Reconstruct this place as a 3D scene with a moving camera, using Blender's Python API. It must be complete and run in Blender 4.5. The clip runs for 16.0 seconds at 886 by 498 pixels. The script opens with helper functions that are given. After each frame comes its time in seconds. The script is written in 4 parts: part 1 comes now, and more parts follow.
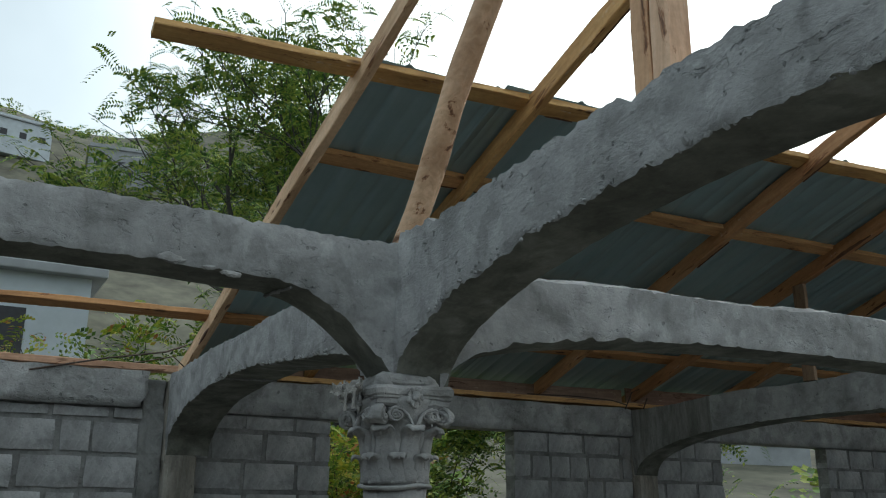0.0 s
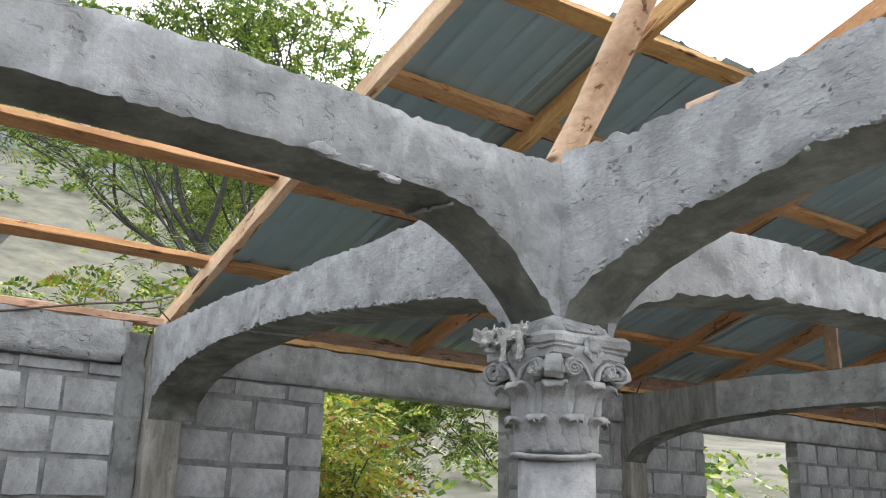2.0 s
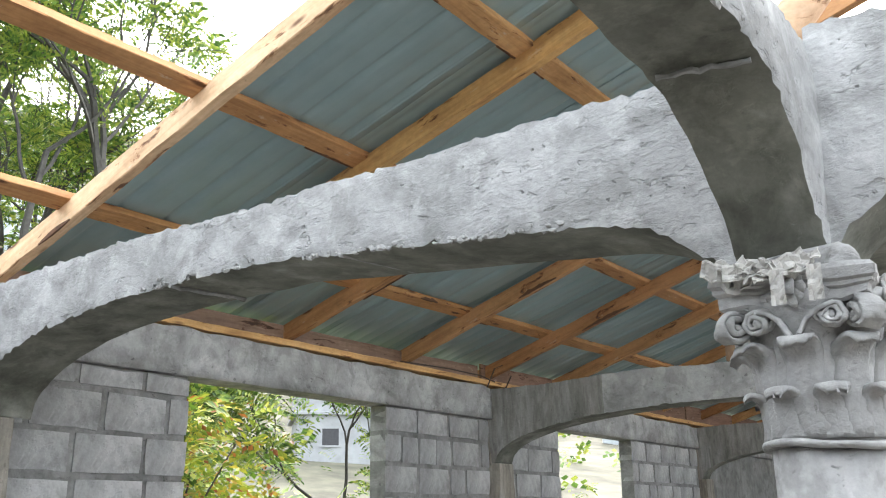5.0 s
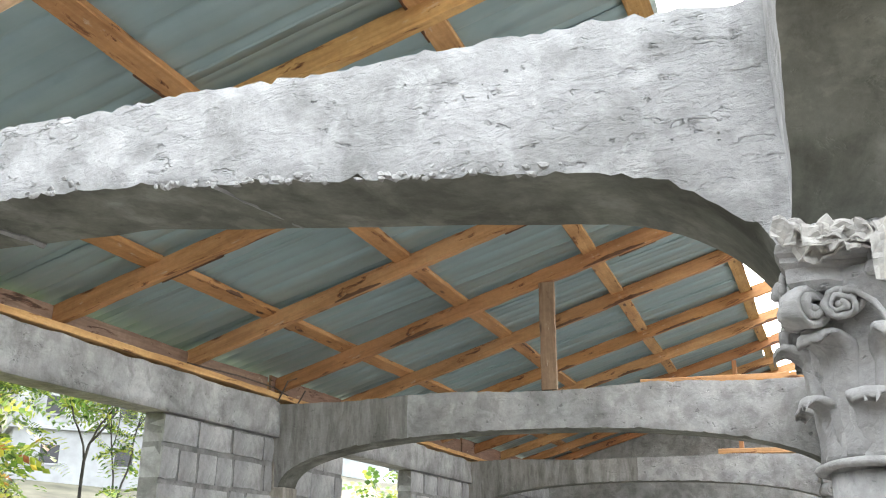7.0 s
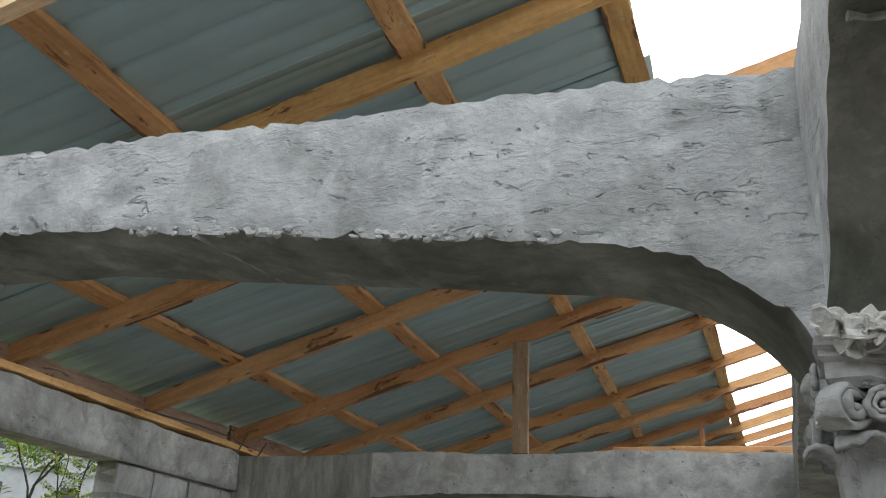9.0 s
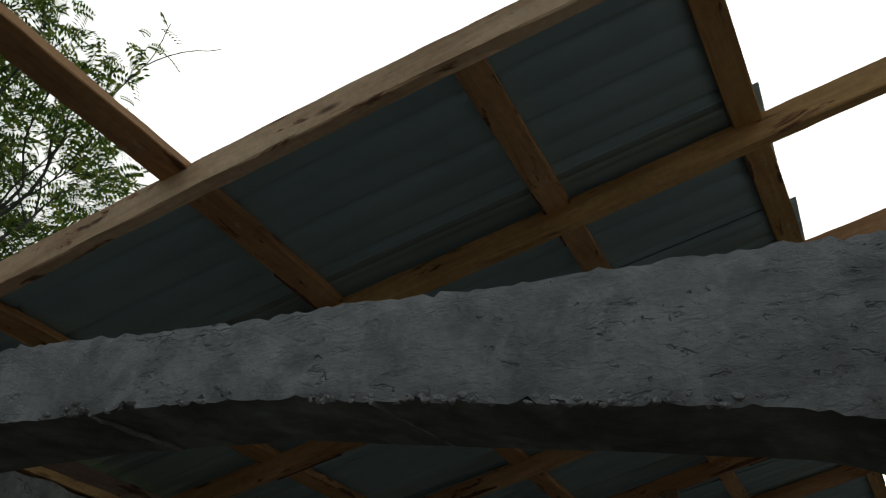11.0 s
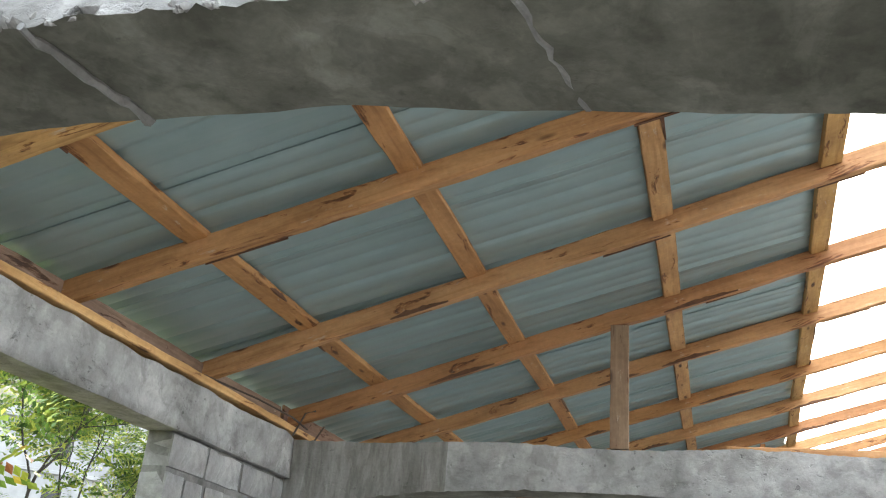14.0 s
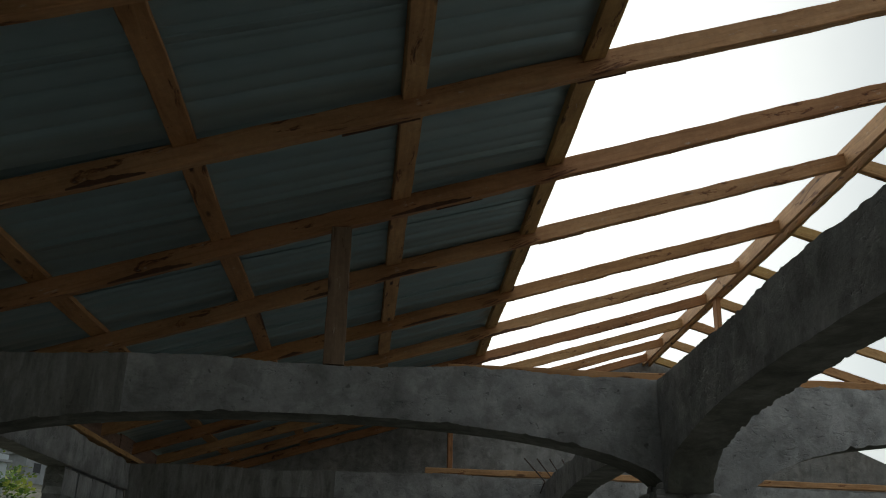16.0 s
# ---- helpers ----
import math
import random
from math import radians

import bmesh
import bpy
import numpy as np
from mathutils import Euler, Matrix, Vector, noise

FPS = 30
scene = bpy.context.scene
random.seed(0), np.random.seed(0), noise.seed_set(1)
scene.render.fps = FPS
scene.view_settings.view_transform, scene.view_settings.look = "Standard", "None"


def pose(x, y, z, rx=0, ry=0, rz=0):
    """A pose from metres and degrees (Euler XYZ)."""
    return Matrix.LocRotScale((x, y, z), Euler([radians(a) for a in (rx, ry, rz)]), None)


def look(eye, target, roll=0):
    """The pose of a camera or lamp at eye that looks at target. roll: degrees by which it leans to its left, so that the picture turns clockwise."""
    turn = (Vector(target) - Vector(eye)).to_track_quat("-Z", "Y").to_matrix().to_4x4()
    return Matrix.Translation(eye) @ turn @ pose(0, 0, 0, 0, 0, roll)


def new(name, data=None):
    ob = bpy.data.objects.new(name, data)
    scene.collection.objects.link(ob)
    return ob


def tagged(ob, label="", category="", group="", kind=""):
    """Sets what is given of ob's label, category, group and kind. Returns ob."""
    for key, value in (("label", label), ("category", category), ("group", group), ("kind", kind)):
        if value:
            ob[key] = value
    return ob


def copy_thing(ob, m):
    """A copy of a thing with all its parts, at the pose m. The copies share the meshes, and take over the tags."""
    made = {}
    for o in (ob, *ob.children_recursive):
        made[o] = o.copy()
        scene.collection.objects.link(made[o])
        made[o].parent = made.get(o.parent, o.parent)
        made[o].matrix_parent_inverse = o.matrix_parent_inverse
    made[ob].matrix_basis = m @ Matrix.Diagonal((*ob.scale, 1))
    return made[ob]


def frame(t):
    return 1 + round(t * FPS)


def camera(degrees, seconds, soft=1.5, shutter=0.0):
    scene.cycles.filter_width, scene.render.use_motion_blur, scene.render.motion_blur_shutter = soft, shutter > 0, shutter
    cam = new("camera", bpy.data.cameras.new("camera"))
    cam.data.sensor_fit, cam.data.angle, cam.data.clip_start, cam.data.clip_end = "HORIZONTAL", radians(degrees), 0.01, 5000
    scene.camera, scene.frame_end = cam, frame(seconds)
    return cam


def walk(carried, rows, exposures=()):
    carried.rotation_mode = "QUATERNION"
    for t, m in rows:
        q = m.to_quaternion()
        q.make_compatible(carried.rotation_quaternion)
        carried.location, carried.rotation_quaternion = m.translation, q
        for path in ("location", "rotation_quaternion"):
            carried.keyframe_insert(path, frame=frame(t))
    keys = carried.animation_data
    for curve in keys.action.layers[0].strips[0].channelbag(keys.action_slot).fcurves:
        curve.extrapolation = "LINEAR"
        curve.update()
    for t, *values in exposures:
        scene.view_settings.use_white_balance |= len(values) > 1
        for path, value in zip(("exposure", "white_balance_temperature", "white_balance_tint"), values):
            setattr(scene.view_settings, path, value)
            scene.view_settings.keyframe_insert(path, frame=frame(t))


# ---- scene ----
# ---- camera and walk ----
cam = camera(51.88, 16.0, soft=1.1)
walk(cam, [
    (0, look((6.874, -1.497, 1.575), (5.203, -0.564, 2.157), -0.07)),
    (0.5, look((6.627, -1.661, 1.578), (5.050, -0.620, 2.234), 0.07)),
    (1, look((6.389, -1.774, 1.571), (4.851, -0.685, 2.241), 0.42)),
    (1.5, look((6.097, -1.813, 1.567), (4.566, -0.691, 2.198), 0.01)),
    (2, look((5.801, -1.915, 1.537), (4.252, -0.781, 2.097), 1.48)),
    (2.5, look((5.484, -2.035, 1.602), (4.032, -0.782, 2.169), -0.02)),
    (3, look((5.143, -2.065, 1.586), (3.765, -0.740, 2.173), -1.18)),
    (3.5, look((4.835, -2.068, 1.611), (3.511, -0.701, 2.227), -2.81)),
    (3.7, look((4.733, -2.092, 1.608), (3.427, -0.703, 2.211), -2.45)),
    (5.8, look((3.913, -1.912, 1.556), (2.896, -0.297, 2.155), 0.12)),
    (6, look((3.818, -1.870, 1.559), (2.830, -0.242, 2.170), 0.66)),
    (6.5, look((3.593, -1.760, 1.590), (2.796, -0.042, 2.233), 0.36)),
    (7, look((3.527, -1.662, 1.570), (2.878, 0.119, 2.207), 0.62)),
    (7.5, look((3.509, -1.542, 1.560), (2.919, 0.267, 2.174), 1.16)),
    (8, look((3.488, -1.492, 1.556), (2.901, 0.323, 2.157), 2.02)),
    (8.2, look((3.470, -1.502, 1.578), (2.900, 0.314, 2.192), 2.09)),
    (10.3, look((3.376, -1.632, 1.675), (2.759, 0.013, 2.630), 3.16)),
    (10.5, look((3.369, -1.632, 1.678), (2.705, -0.014, 2.648), 3.41)),
    (11, look((3.344, -1.666, 1.675), (2.558, -0.120, 2.671), 4.90)),
    (11.5, look((3.300, -1.670, 1.647), (2.439, -0.145, 2.612), 5.82)),
    (12, look((3.216, -1.654, 1.634), (2.310, -0.109, 2.525), 5.96)),
    (12.5, look((3.107, -1.600, 1.604), (2.189, 0.000, 2.376), 5.33)),
    (13, look((2.966, -1.407, 1.599), (2.092, 0.230, 2.345), 5.73)),
    (13.5, look((2.808, -1.187, 1.593), (2.054, 0.501, 2.356), 5.96)),
    (14, look((2.600, -1.007, 1.537), (2.051, 0.748, 2.322), 5.41)),
    (14.5, look((2.474, -0.778, 1.546), (2.237, 1.059, 2.303), 2.91)),
    (15, look((2.432, -0.510, 1.555), (2.374, 1.355, 2.273), 1.62)),
    (15.5, look((2.397, -0.333, 1.558), (2.445, 1.533, 2.275), 1.69)),
    (16, look((2.280, -0.237, 1.569), (2.427, 1.630, 2.271), 1.68)),
], exposures=[
    (0.0, -0.8, 6700, 5), (0.4, -1.1, 6700, 6), (1.1, -0.95, 7000, 9), (1.5, -0.4, 7000, 11), (2.0, 0.85, 7100, 17), (2.5, 0.65, 7200, 19), (3.7, 0.8, 7000, 16),
    (5.8, 1.9, 7300, 16), (8.2, 2.0, 7400, 17), (10.3, -1.65, 7200, 8), (11.0, -1.85, 7200, 9), (11.4, -0.85, 7300, 10), (11.8, 0.65, 7100, 19),
    (12.2, 1.5, 7200, 21), (12.6, 1.9, 7250, 19), (14.2, 1.8, 7250, 13), (14.5, 1.15, 7100, 9), (14.8, 0.2, 6900, 6), (15.0, -0.5, 6800, 6),
    (15.4, -1.25, 7100, 8), (16.0, -1.4, 7300, 9),
])

# ---- sky and sun ----
world = bpy.data.worlds.new("sky")
scene.world = world
world.use_nodes = True
wt = world.node_tree
wt.nodes.clear()
w_out = wt.nodes.new("ShaderNodeOutputWorld")
w_bg = wt.nodes.new("ShaderNodeBackground")
w_sky = wt.nodes.new("ShaderNodeTexSky")
w_sky.sky_type = "NISHITA"
w_sky.sun_disc = False
SUN = Vector((-0.34, 0.83, 0.45)).normalized()
w_sky.sun_elevation = math.asin(SUN.z)
w_sky.sun_rotation = math.atan2(SUN.x, SUN.y)
w_sky.dust_density = 1.6
# thin bright cloud over the blue, thickest and brightest round the veiled sun
w_dir = wt.nodes.new("ShaderNodeTexCoord")
w_dot = wt.nodes.new("ShaderNodeVectorMath")
w_dot.operation = "DOT_PRODUCT"
w_dot.inputs[1].default_value = SUN
wt.links.new(w_dir.outputs["Generated"], w_dot.inputs[0])
w_puff = wt.nodes.new("ShaderNodeTexNoise")
w_puff.inputs["Scale"].default_value = 2.6
w_puff.inputs["Detail"].default_value = 5
wt.links.new(w_dir.outputs["Generated"], w_puff.inputs["Vector"])
w_add = wt.nodes.new("ShaderNodeMath")
w_add.operation = "MULTIPLY_ADD"
w_add.inputs[1].default_value = 0.5
wt.links.new(w_puff.outputs[0], w_add.inputs[0])
wt.links.new(w_dot.outputs["Value"], w_add.inputs[2])
w_veil = wt.nodes.new("ShaderNodeMapRange")
for socket, v in zip(w_veil.inputs[1:5], (0.70, 1.16, 0.44, 0.88)):
    socket.default_value = v
wt.links.new(w_add.outputs[0], w_veil.inputs[0])
w_glow = wt.nodes.new("ShaderNodeMapRange")
w_glow.interpolation_type = "SMOOTHSTEP"
for socket, v in zip(w_glow.inputs[1:5], (0.50, 1.0, 0.0, 1.0)):
    socket.default_value = v
wt.links.new(w_dot.outputs["Value"], w_glow.inputs[0])
w_white = wt.nodes.new("ShaderNodeMix")
w_white.data_type = "RGBA"
w_white.inputs[6].default_value = (15.2, 17.6, 19.3, 1)
w_white.inputs[7].default_value = (33.0, 35.0, 36.5, 1)
wt.links.new(w_glow.outputs[0], w_white.inputs[0])
w_mix = wt.nodes.new("ShaderNodeMix")
w_mix.data_type = "RGBA"
wt.links.new(w_veil.outputs[0], w_mix.inputs[0])
wt.links.new(w_sky.outputs[0], w_mix.inputs[6])
wt.links.new(w_white.outputs[2], w_mix.inputs[7])
wt.links.new(w_mix.outputs[2], w_bg.inputs[0])
w_bg.inputs[1].default_value = 0.15
wt.links.new(w_bg.outputs[0], w_out.inputs[0])
sun = new("sun", bpy.data.lights.new("sun", "SUN"))
sun.data.energy = 0.5
sun.data.angle = radians(12)
sun.data.color = (1.0, 0.95, 0.88)
sun.matrix_world = look(SUN * 10, (0, 0, 0))

# ---- materials ----
def ramp(nt, fac, stops):
    r = nt.nodes.new("ShaderNodeValToRGB")
    while len(r.color_ramp.elements) < len(stops):
        r.color_ramp.elements.new(0.5)
    for e, (p, c) in zip(r.color_ramp.elements, stops):
        e.position, e.color = p, (*c, 1)
    nt.links.new(fac, r.inputs[0])
    return r.outputs[0]


def noise_node(nt, vec, scale, detail=6, rough=0.6, distortion=0.0):
    n = nt.nodes.new("ShaderNodeTexNoise")
    n.inputs["Scale"].default_value = scale
    n.inputs["Detail"].default_value = detail
    n.inputs["Roughness"].default_value = rough
    n.inputs["Distortion"].default_value = distortion
    nt.links.new(vec, n.inputs["Vector"])
    return n.outputs[0]


def mapped(nt, vec, scale):
    m = nt.nodes.new("ShaderNodeMapping")
    m.inputs["Scale"].default_value = scale
    nt.links.new(vec, m.inputs[0])
    return m.outputs[0]


def mix(nt, a, b, fac, kind="MIX"):
    m = nt.nodes.new("ShaderNodeMix")
    m.data_type, m.blend_type = "RGBA", kind
    for socket, v in ((m.inputs[0], fac), (m.inputs[6], a), (m.inputs[7], b)):
        if isinstance(v, (int, float)):
            socket.default_value = v
        elif isinstance(v, tuple):
            socket.default_value = (*v, 1)
        else:
            nt.links.new(v, socket)
    return m.outputs[2]


def material(name, roughness=0.8, metallic=0.0):
    m = bpy.data.materials.new(name)
    m.use_nodes = True
    nt = m.node_tree
    b = nt.nodes["Principled BSDF"]
    b.inputs["Roughness"].default_value = roughness
    b.inputs["Metallic"].default_value = metallic
    co = nt.nodes.new("ShaderNodeTexCoord").outputs["Object"]
    return m, nt, b, co


def bump(nt, b, heights):
    last = None
    for h, strength, dist in heights:
        n = nt.nodes.new("ShaderNodeBump")
        n.inputs["Strength"].default_value = strength
        n.inputs["Distance"].default_value = dist
        nt.links.new(h, n.inputs["Height"])
        if last:
            nt.links.new(last, n.inputs["Normal"])
        last = n.outputs[0]
    nt.links.new(last, b.inputs["Normal"])


def random_of(nt):
    return nt.nodes.new("ShaderNodeObjectInfo").outputs["Random"]


def concrete(name, dark, mid, light, rough_relief=0.5, streak=(1.0, 1.0, 1.0), per_piece=0.0, cuts=(1.0, 1.0, 1.6), drips=0.5, crumbs=0.0):
    m, nt, b, co = material(name, 0.92)
    big = noise_node(nt, mapped(nt, co, streak), 2.4, 8, 0.62, 0.3)
    fine = noise_node(nt, co, 55, 6, 0.7)
    blotch = noise_node(nt, mapped(nt, co, streak), 7.5, 6, 0.6, 0.5)
    crust = noise_node(nt, mapped(nt, co, cuts), 15, 7, 0.66, 0.35)
    pit = ramp(nt, noise_node(nt, co, 24, 3, 0.5), [(0.27, (0, 0, 0)), (0.31, (1, 1, 1))])
    area = ramp(nt, noise_node(nt, co, 3.1, 4, 0.6), [(0.47, (0, 0, 0)), (0.62, (1, 1, 1))])
    skin = mix(nt, (0.5, 0.5, 0.5), ramp(nt, crust, [(0.47, (0, 0, 0)), (0.55, (1, 1, 1))]), area)
    col = ramp(nt, big, [(0.3, dark), (0.52, mid), (0.72, light)])
    col = mix(nt, col, ramp(nt, blotch, [(0.40, (0.70, 0.70, 0.69)), (0.48, (0.95, 0.95, 0.95)), (0.62, (1.14, 1.14, 1.14))]), 0.75, "MULTIPLY")
    col = mix(nt, col, ramp(nt, fine, [(0.3, (0.80, 0.80, 0.80)), (0.65, (1.1, 1.1, 1.1))]), 0.6, "MULTIPLY")
    col = mix(nt, col, ramp(nt, skin, [(0, (0.96, 0.96, 0.96)), (1, (1.04, 1.04, 1.04))]), min(1, rough_relief), "MULTIPLY")
    pale = ramp(nt, noise_node(nt, mapped(nt, co, streak), 4.3, 7, 0.68, 0.6), [(0.53, (0.94, 0.94, 0.94)), (0.57, (1.13, 1.13, 1.13))])
    col = mix(nt, col, pale, 0.8, "MULTIPLY")
    drip = ramp(nt, noise_node(nt, mapped(nt, co, (4.5, 4.5, 0.5)), 2.2, 5, 0.6), [(0.36, (0.74, 0.74, 0.73)), (0.46, (1, 1, 1))])
    col = mix(nt, col, drip, drips, "MULTIPLY")
    # the hollows' shade is put into the colour, on top of their bump
    col = mix(nt, col, ramp(nt, pit, [(0, (0.5, 0.5, 0.5)), (1, (1, 1, 1))]), min(1, rough_relief), "MULTIPLY")
    if per_piece:
        col = mix(nt, col, ramp(nt, random_of(nt), [(0, (1 - per_piece,) * 3), (1, (1 + per_piece,) * 3)]), 1.0, "MULTIPLY")
    nt.links.new(col, b.inputs["Base Color"])
    lumps = noise_node(nt, co, 6, 4, 0.5)
    nick = noise_node(nt, mapped(nt, co, (cuts[0] * 15, cuts[1] * 15, cuts[2] * 17)), 1.0, 4, 0.6, 0.4)
    nick = mix(nt, (1.0, 1.0, 1.0), ramp(nt, nick, [(0.365, (0, 0, 0)), (0.40, (0.9, 0.9, 0.9)), (0.48, (1, 1, 1))]), area)
    ledge = ramp(nt, noise_node(nt, mapped(nt, co, cuts), 6, 7, 0.62, 0.5), [(0.47, (0, 0, 0)), (0.495, (1, 1, 1))])
    relief = []
    if crumbs:
        cells = nt.nodes.new("ShaderNodeTexVoronoi")
        cells.inputs["Scale"].default_value = 62
        nt.links.new(mapped(nt, co, (0.7, 0.7, 1.2)), cells.inputs["Vector"])
        grit = mix(nt, (0.5, 0.5, 0.5), ramp(nt, cells.outputs[0], [(0.05, (1, 1, 1)), (0.55, (0, 0, 0))]), ramp(nt, noise_node(nt, co, 5, 5, 0.65), [(0.42, (0.15, 0.15, 0.15)), (0.6, (1, 1, 1))]))
        relief = [(grit, crumbs, 0.009)]
    bump(nt, b, relief + [(lumps, rough_relief * 0.3, 0.025), (ledge, rough_relief * 0.3, 0.004), (nick, rough_relief * 0.9, 0.011), (skin, rough_relief * 0.3, 0.005), (crust, rough_relief * 0.22, 0.010), (pit, rough_relief * 0.6, 0.006), (fine, rough_relief * 0.6, 0.004)])
    return m


def timber(name, dark, mid, light):
    m, nt, b, co = material(name, 0.72)
    grain = noise_node(nt, mapped(nt, co, (1.0, 15, 15)), 2.0, 5, 0.6, 1.2)
    saw = noise_node(nt, co, 34, 5, 0.65)
    patch = noise_node(nt, mapped(nt, co, (1.0, 3.0, 3.0)), 1.7, 4, 0.6)
    col = ramp(nt, grain, [(0.22, dark), (0.5, mid), (0.8, light)])
    col = mix(nt, col, ramp(nt, saw, [(0.3, (0.84, 0.82, 0.8)), (0.68, (1.1, 1.1, 1.1))]), 0.8, "MULTIPLY")
    col = mix(nt, col, ramp(nt, patch, [(0.35, (0.68, 0.6, 0.52)), (0.6, (1.1, 1.08, 1.05))]), 0.75, "MULTIPLY")
    col = mix(nt, col, ramp(nt, random_of(nt), [(0, (0.74, 0.54, 0.50)), (0.25, (0.95, 0.86, 0.92)), (0.45, (0.86, 0.70, 0.62)), (0.62, (1.0, 1.05, 0.82)), (0.8, (1.02, 0.94, 1.0)), (1, (1.12, 1.12, 0.98))]), 0.9, "MULTIPLY")
    knots = nt.nodes.new("ShaderNodeTexVoronoi")
    knots.inputs["Scale"].default_value = 1.0
    nt.links.new(mapped(nt, co, (2.4, 9, 9)), knots.inputs["Vector"])
    col = mix(nt, col, ramp(nt, knots.outputs[0], [(0.07, (0.16, 0.09, 0.05)), (0.15, (1, 1, 1))]), 0.9, "MULTIPLY")
    # ragged strips of bark left on the sawn edges, dents and dry cement dust
    wane = noise_node(nt, mapped(nt, co, (2.2, 11, 11)), 1.5, 6, 0.68, 0.8)
    bark = ramp(nt, wane, [(0.345, (0.16, 0.09, 0.06)), (0.385, (0.6, 0.45, 0.35)), (0.41, (1, 1, 1))])
    col = mix(nt, col, bark, 0.9, "MULTIPLY")
    dust = ramp(nt, noise_node(nt, mapped(nt, co, (3, 9, 9)), 2.4, 7, 0.72), [(0.63, (0, 0, 0)), (0.70, (0.55, 0.55, 0.55))])
    col = mix(nt, col, (0.62, 0.55, 0.47), dust)
    nt.links.new(col, b.inputs["Base Color"])
    bump(nt, b, [(grain, 0.25, 0.006), (patch, 0.2, 0.01), (bark, 0.5, 0.005), (saw, 0.3, 0.003)])
    return m


def plain(name, colour, rough=0.8, metallic=0.0, vary=0.25, scale=6.0):
    m, nt, b, co = material(name, rough, metallic)
    n = noise_node(nt, co, scale, 6, 0.6)
    low, high = tuple(c * (1 - vary) for c in colour), tuple(min(1, c * (1 + vary)) for c in colour)
    nt.links.new(ramp(nt, n, [(0.3, low), (0.7, high)]), b.inputs["Base Color"])
    bump(nt, b, [(n, 0.3, 0.01)])
    return m


def leafy(name, stops):
    m, nt, b, co = material(name, 0.55)
    r = nt.nodes.new("ShaderNodeNewGeometry").outputs["Random Per Island"]
    col = ramp(nt, r, stops)
    col = mix(nt, col, ramp(nt, noise_node(nt, co, 1.3, 3), [(0.35, (0.7, 0.75, 0.7)), (0.65, (1.2, 1.15, 1.0))]), 0.8, "MULTIPLY")
    nt.links.new(col, b.inputs["Base Color"])
    t = nt.nodes.new("ShaderNodeBsdfTranslucent")
    nt.links.new(col, t.inputs[0])
    s = nt.nodes.new("ShaderNodeMixShader")
    s.inputs[0].default_value = 0.3
    nt.links.new(b.outputs[0], s.inputs[1])
    nt.links.new(t.outputs[0], s.inputs[2])
    nt.links.new(s.outputs[0], nt.nodes["Material Output"].inputs[0])
    return m


BEAM = concrete("beam_concrete", (0.23, 0.23, 0.225), (0.35, 0.35, 0.345), (0.46, 0.46, 0.455), 0.8, drips=0.25)
CUT = concrete("hacked_plaster", (0.26, 0.26, 0.255), (0.35, 0.35, 0.345), (0.43, 0.43, 0.425), 1.35, (1, 1, 1), 0.0, (0.8, 0.8, 1.7), 0.12, 0.16)
# shade under the beams is put into this darker, olive form-tinted colour
SOFFIT = concrete("shaded_form_concrete", (0.10, 0.102, 0.082), (0.205, 0.207, 0.175), (0.33, 0.332, 0.295), 0.3, (1.2, 1.2, 1.2))
BOARDED = concrete("board_marked_concrete", (0.17, 0.165, 0.15), (0.29, 0.285, 0.27), (0.40, 0.395, 0.38), 0.5, (2.5, 2.5, 0.5))
PILASTER = concrete("stained_cast_concrete", (0.20, 0.18, 0.15), (0.31, 0.285, 0.245), (0.40, 0.375, 0.33), 0.5, (3, 3, 0.6))
BLOCK = concrete("concrete_block", (0.29, 0.29, 0.285), (0.38, 0.38, 0.375), (0.46, 0.46, 0.455), 0.5, (1, 1, 1), 0.14, drips=0.2)
MORTAR = concrete("mortar", (0.18, 0.18, 0.175), (0.25, 0.25, 0.24), (0.32, 0.32, 0.31), 0.7)
FLOOR = concrete("dusty_floor", (0.15, 0.145, 0.13), (0.21, 0.20, 0.185), (0.28, 0.27, 0.25), 0.6)
PLASTER = concrete("cast_capital_cement", (0.30, 0.295, 0.285), (0.40, 0.395, 0.385), (0.50, 0.495, 0.485), 0.9, drips=0.15, crumbs=0.22)
WOOD = timber("pine", (0.35, 0.18, 0.075), (0.53, 0.315, 0.14), (0.62, 0.405, 0.205))
GREY_WOOD = timber("weathered_board", (0.17, 0.11, 0.085), (0.25, 0.17, 0.13), (0.33, 0.24, 0.19))
PALE_WOOD = timber("pale_pine", (0.50, 0.33, 0.20), (0.64, 0.45, 0.295), (0.72, 0.55, 0.39))
PAPER = plain("cement_bag_paper", (0.45, 0.435, 0.405), 0.85, 0, 0.3, 30)
STEEL = plain("rusty_steel", (0.10, 0.075, 0.06), 0.7, 0.6)
BARK_BROWN = plain("pine_bark", (0.12, 0.055, 0.03), 0.9, 0, 0.4, 30)
BARK = plain("bark", (0.055, 0.05, 0.045), 0.9, 0, 0.4, 14)
SCRUB = leafy("leaves_green", [(0, (0.035, 0.085, 0.02)), (0.4, (0.11, 0.21, 0.04)), (0.75, (0.27, 0.35, 0.06)), (1, (0.34, 0.36, 0.08))])
YELLOW = leafy("leaves_yellow_green", [(0, (0.10, 0.20, 0.03)), (0.45, (0.28, 0.36, 0.05)), (0.8, (0.50, 0.46, 0.07)), (0.92, (0.42, 0.17, 0.05)), (1, (0.25, 0.09, 0.04))])
HILL = plain("dry_hillside", (0.115, 0.11, 0.078), 0.95, 0, 0.5, 0.35)
HOUSE = plain("pale_house_render", (0.44, 0.48, 0.51), 0.85, 0, 0.15, 0.8)
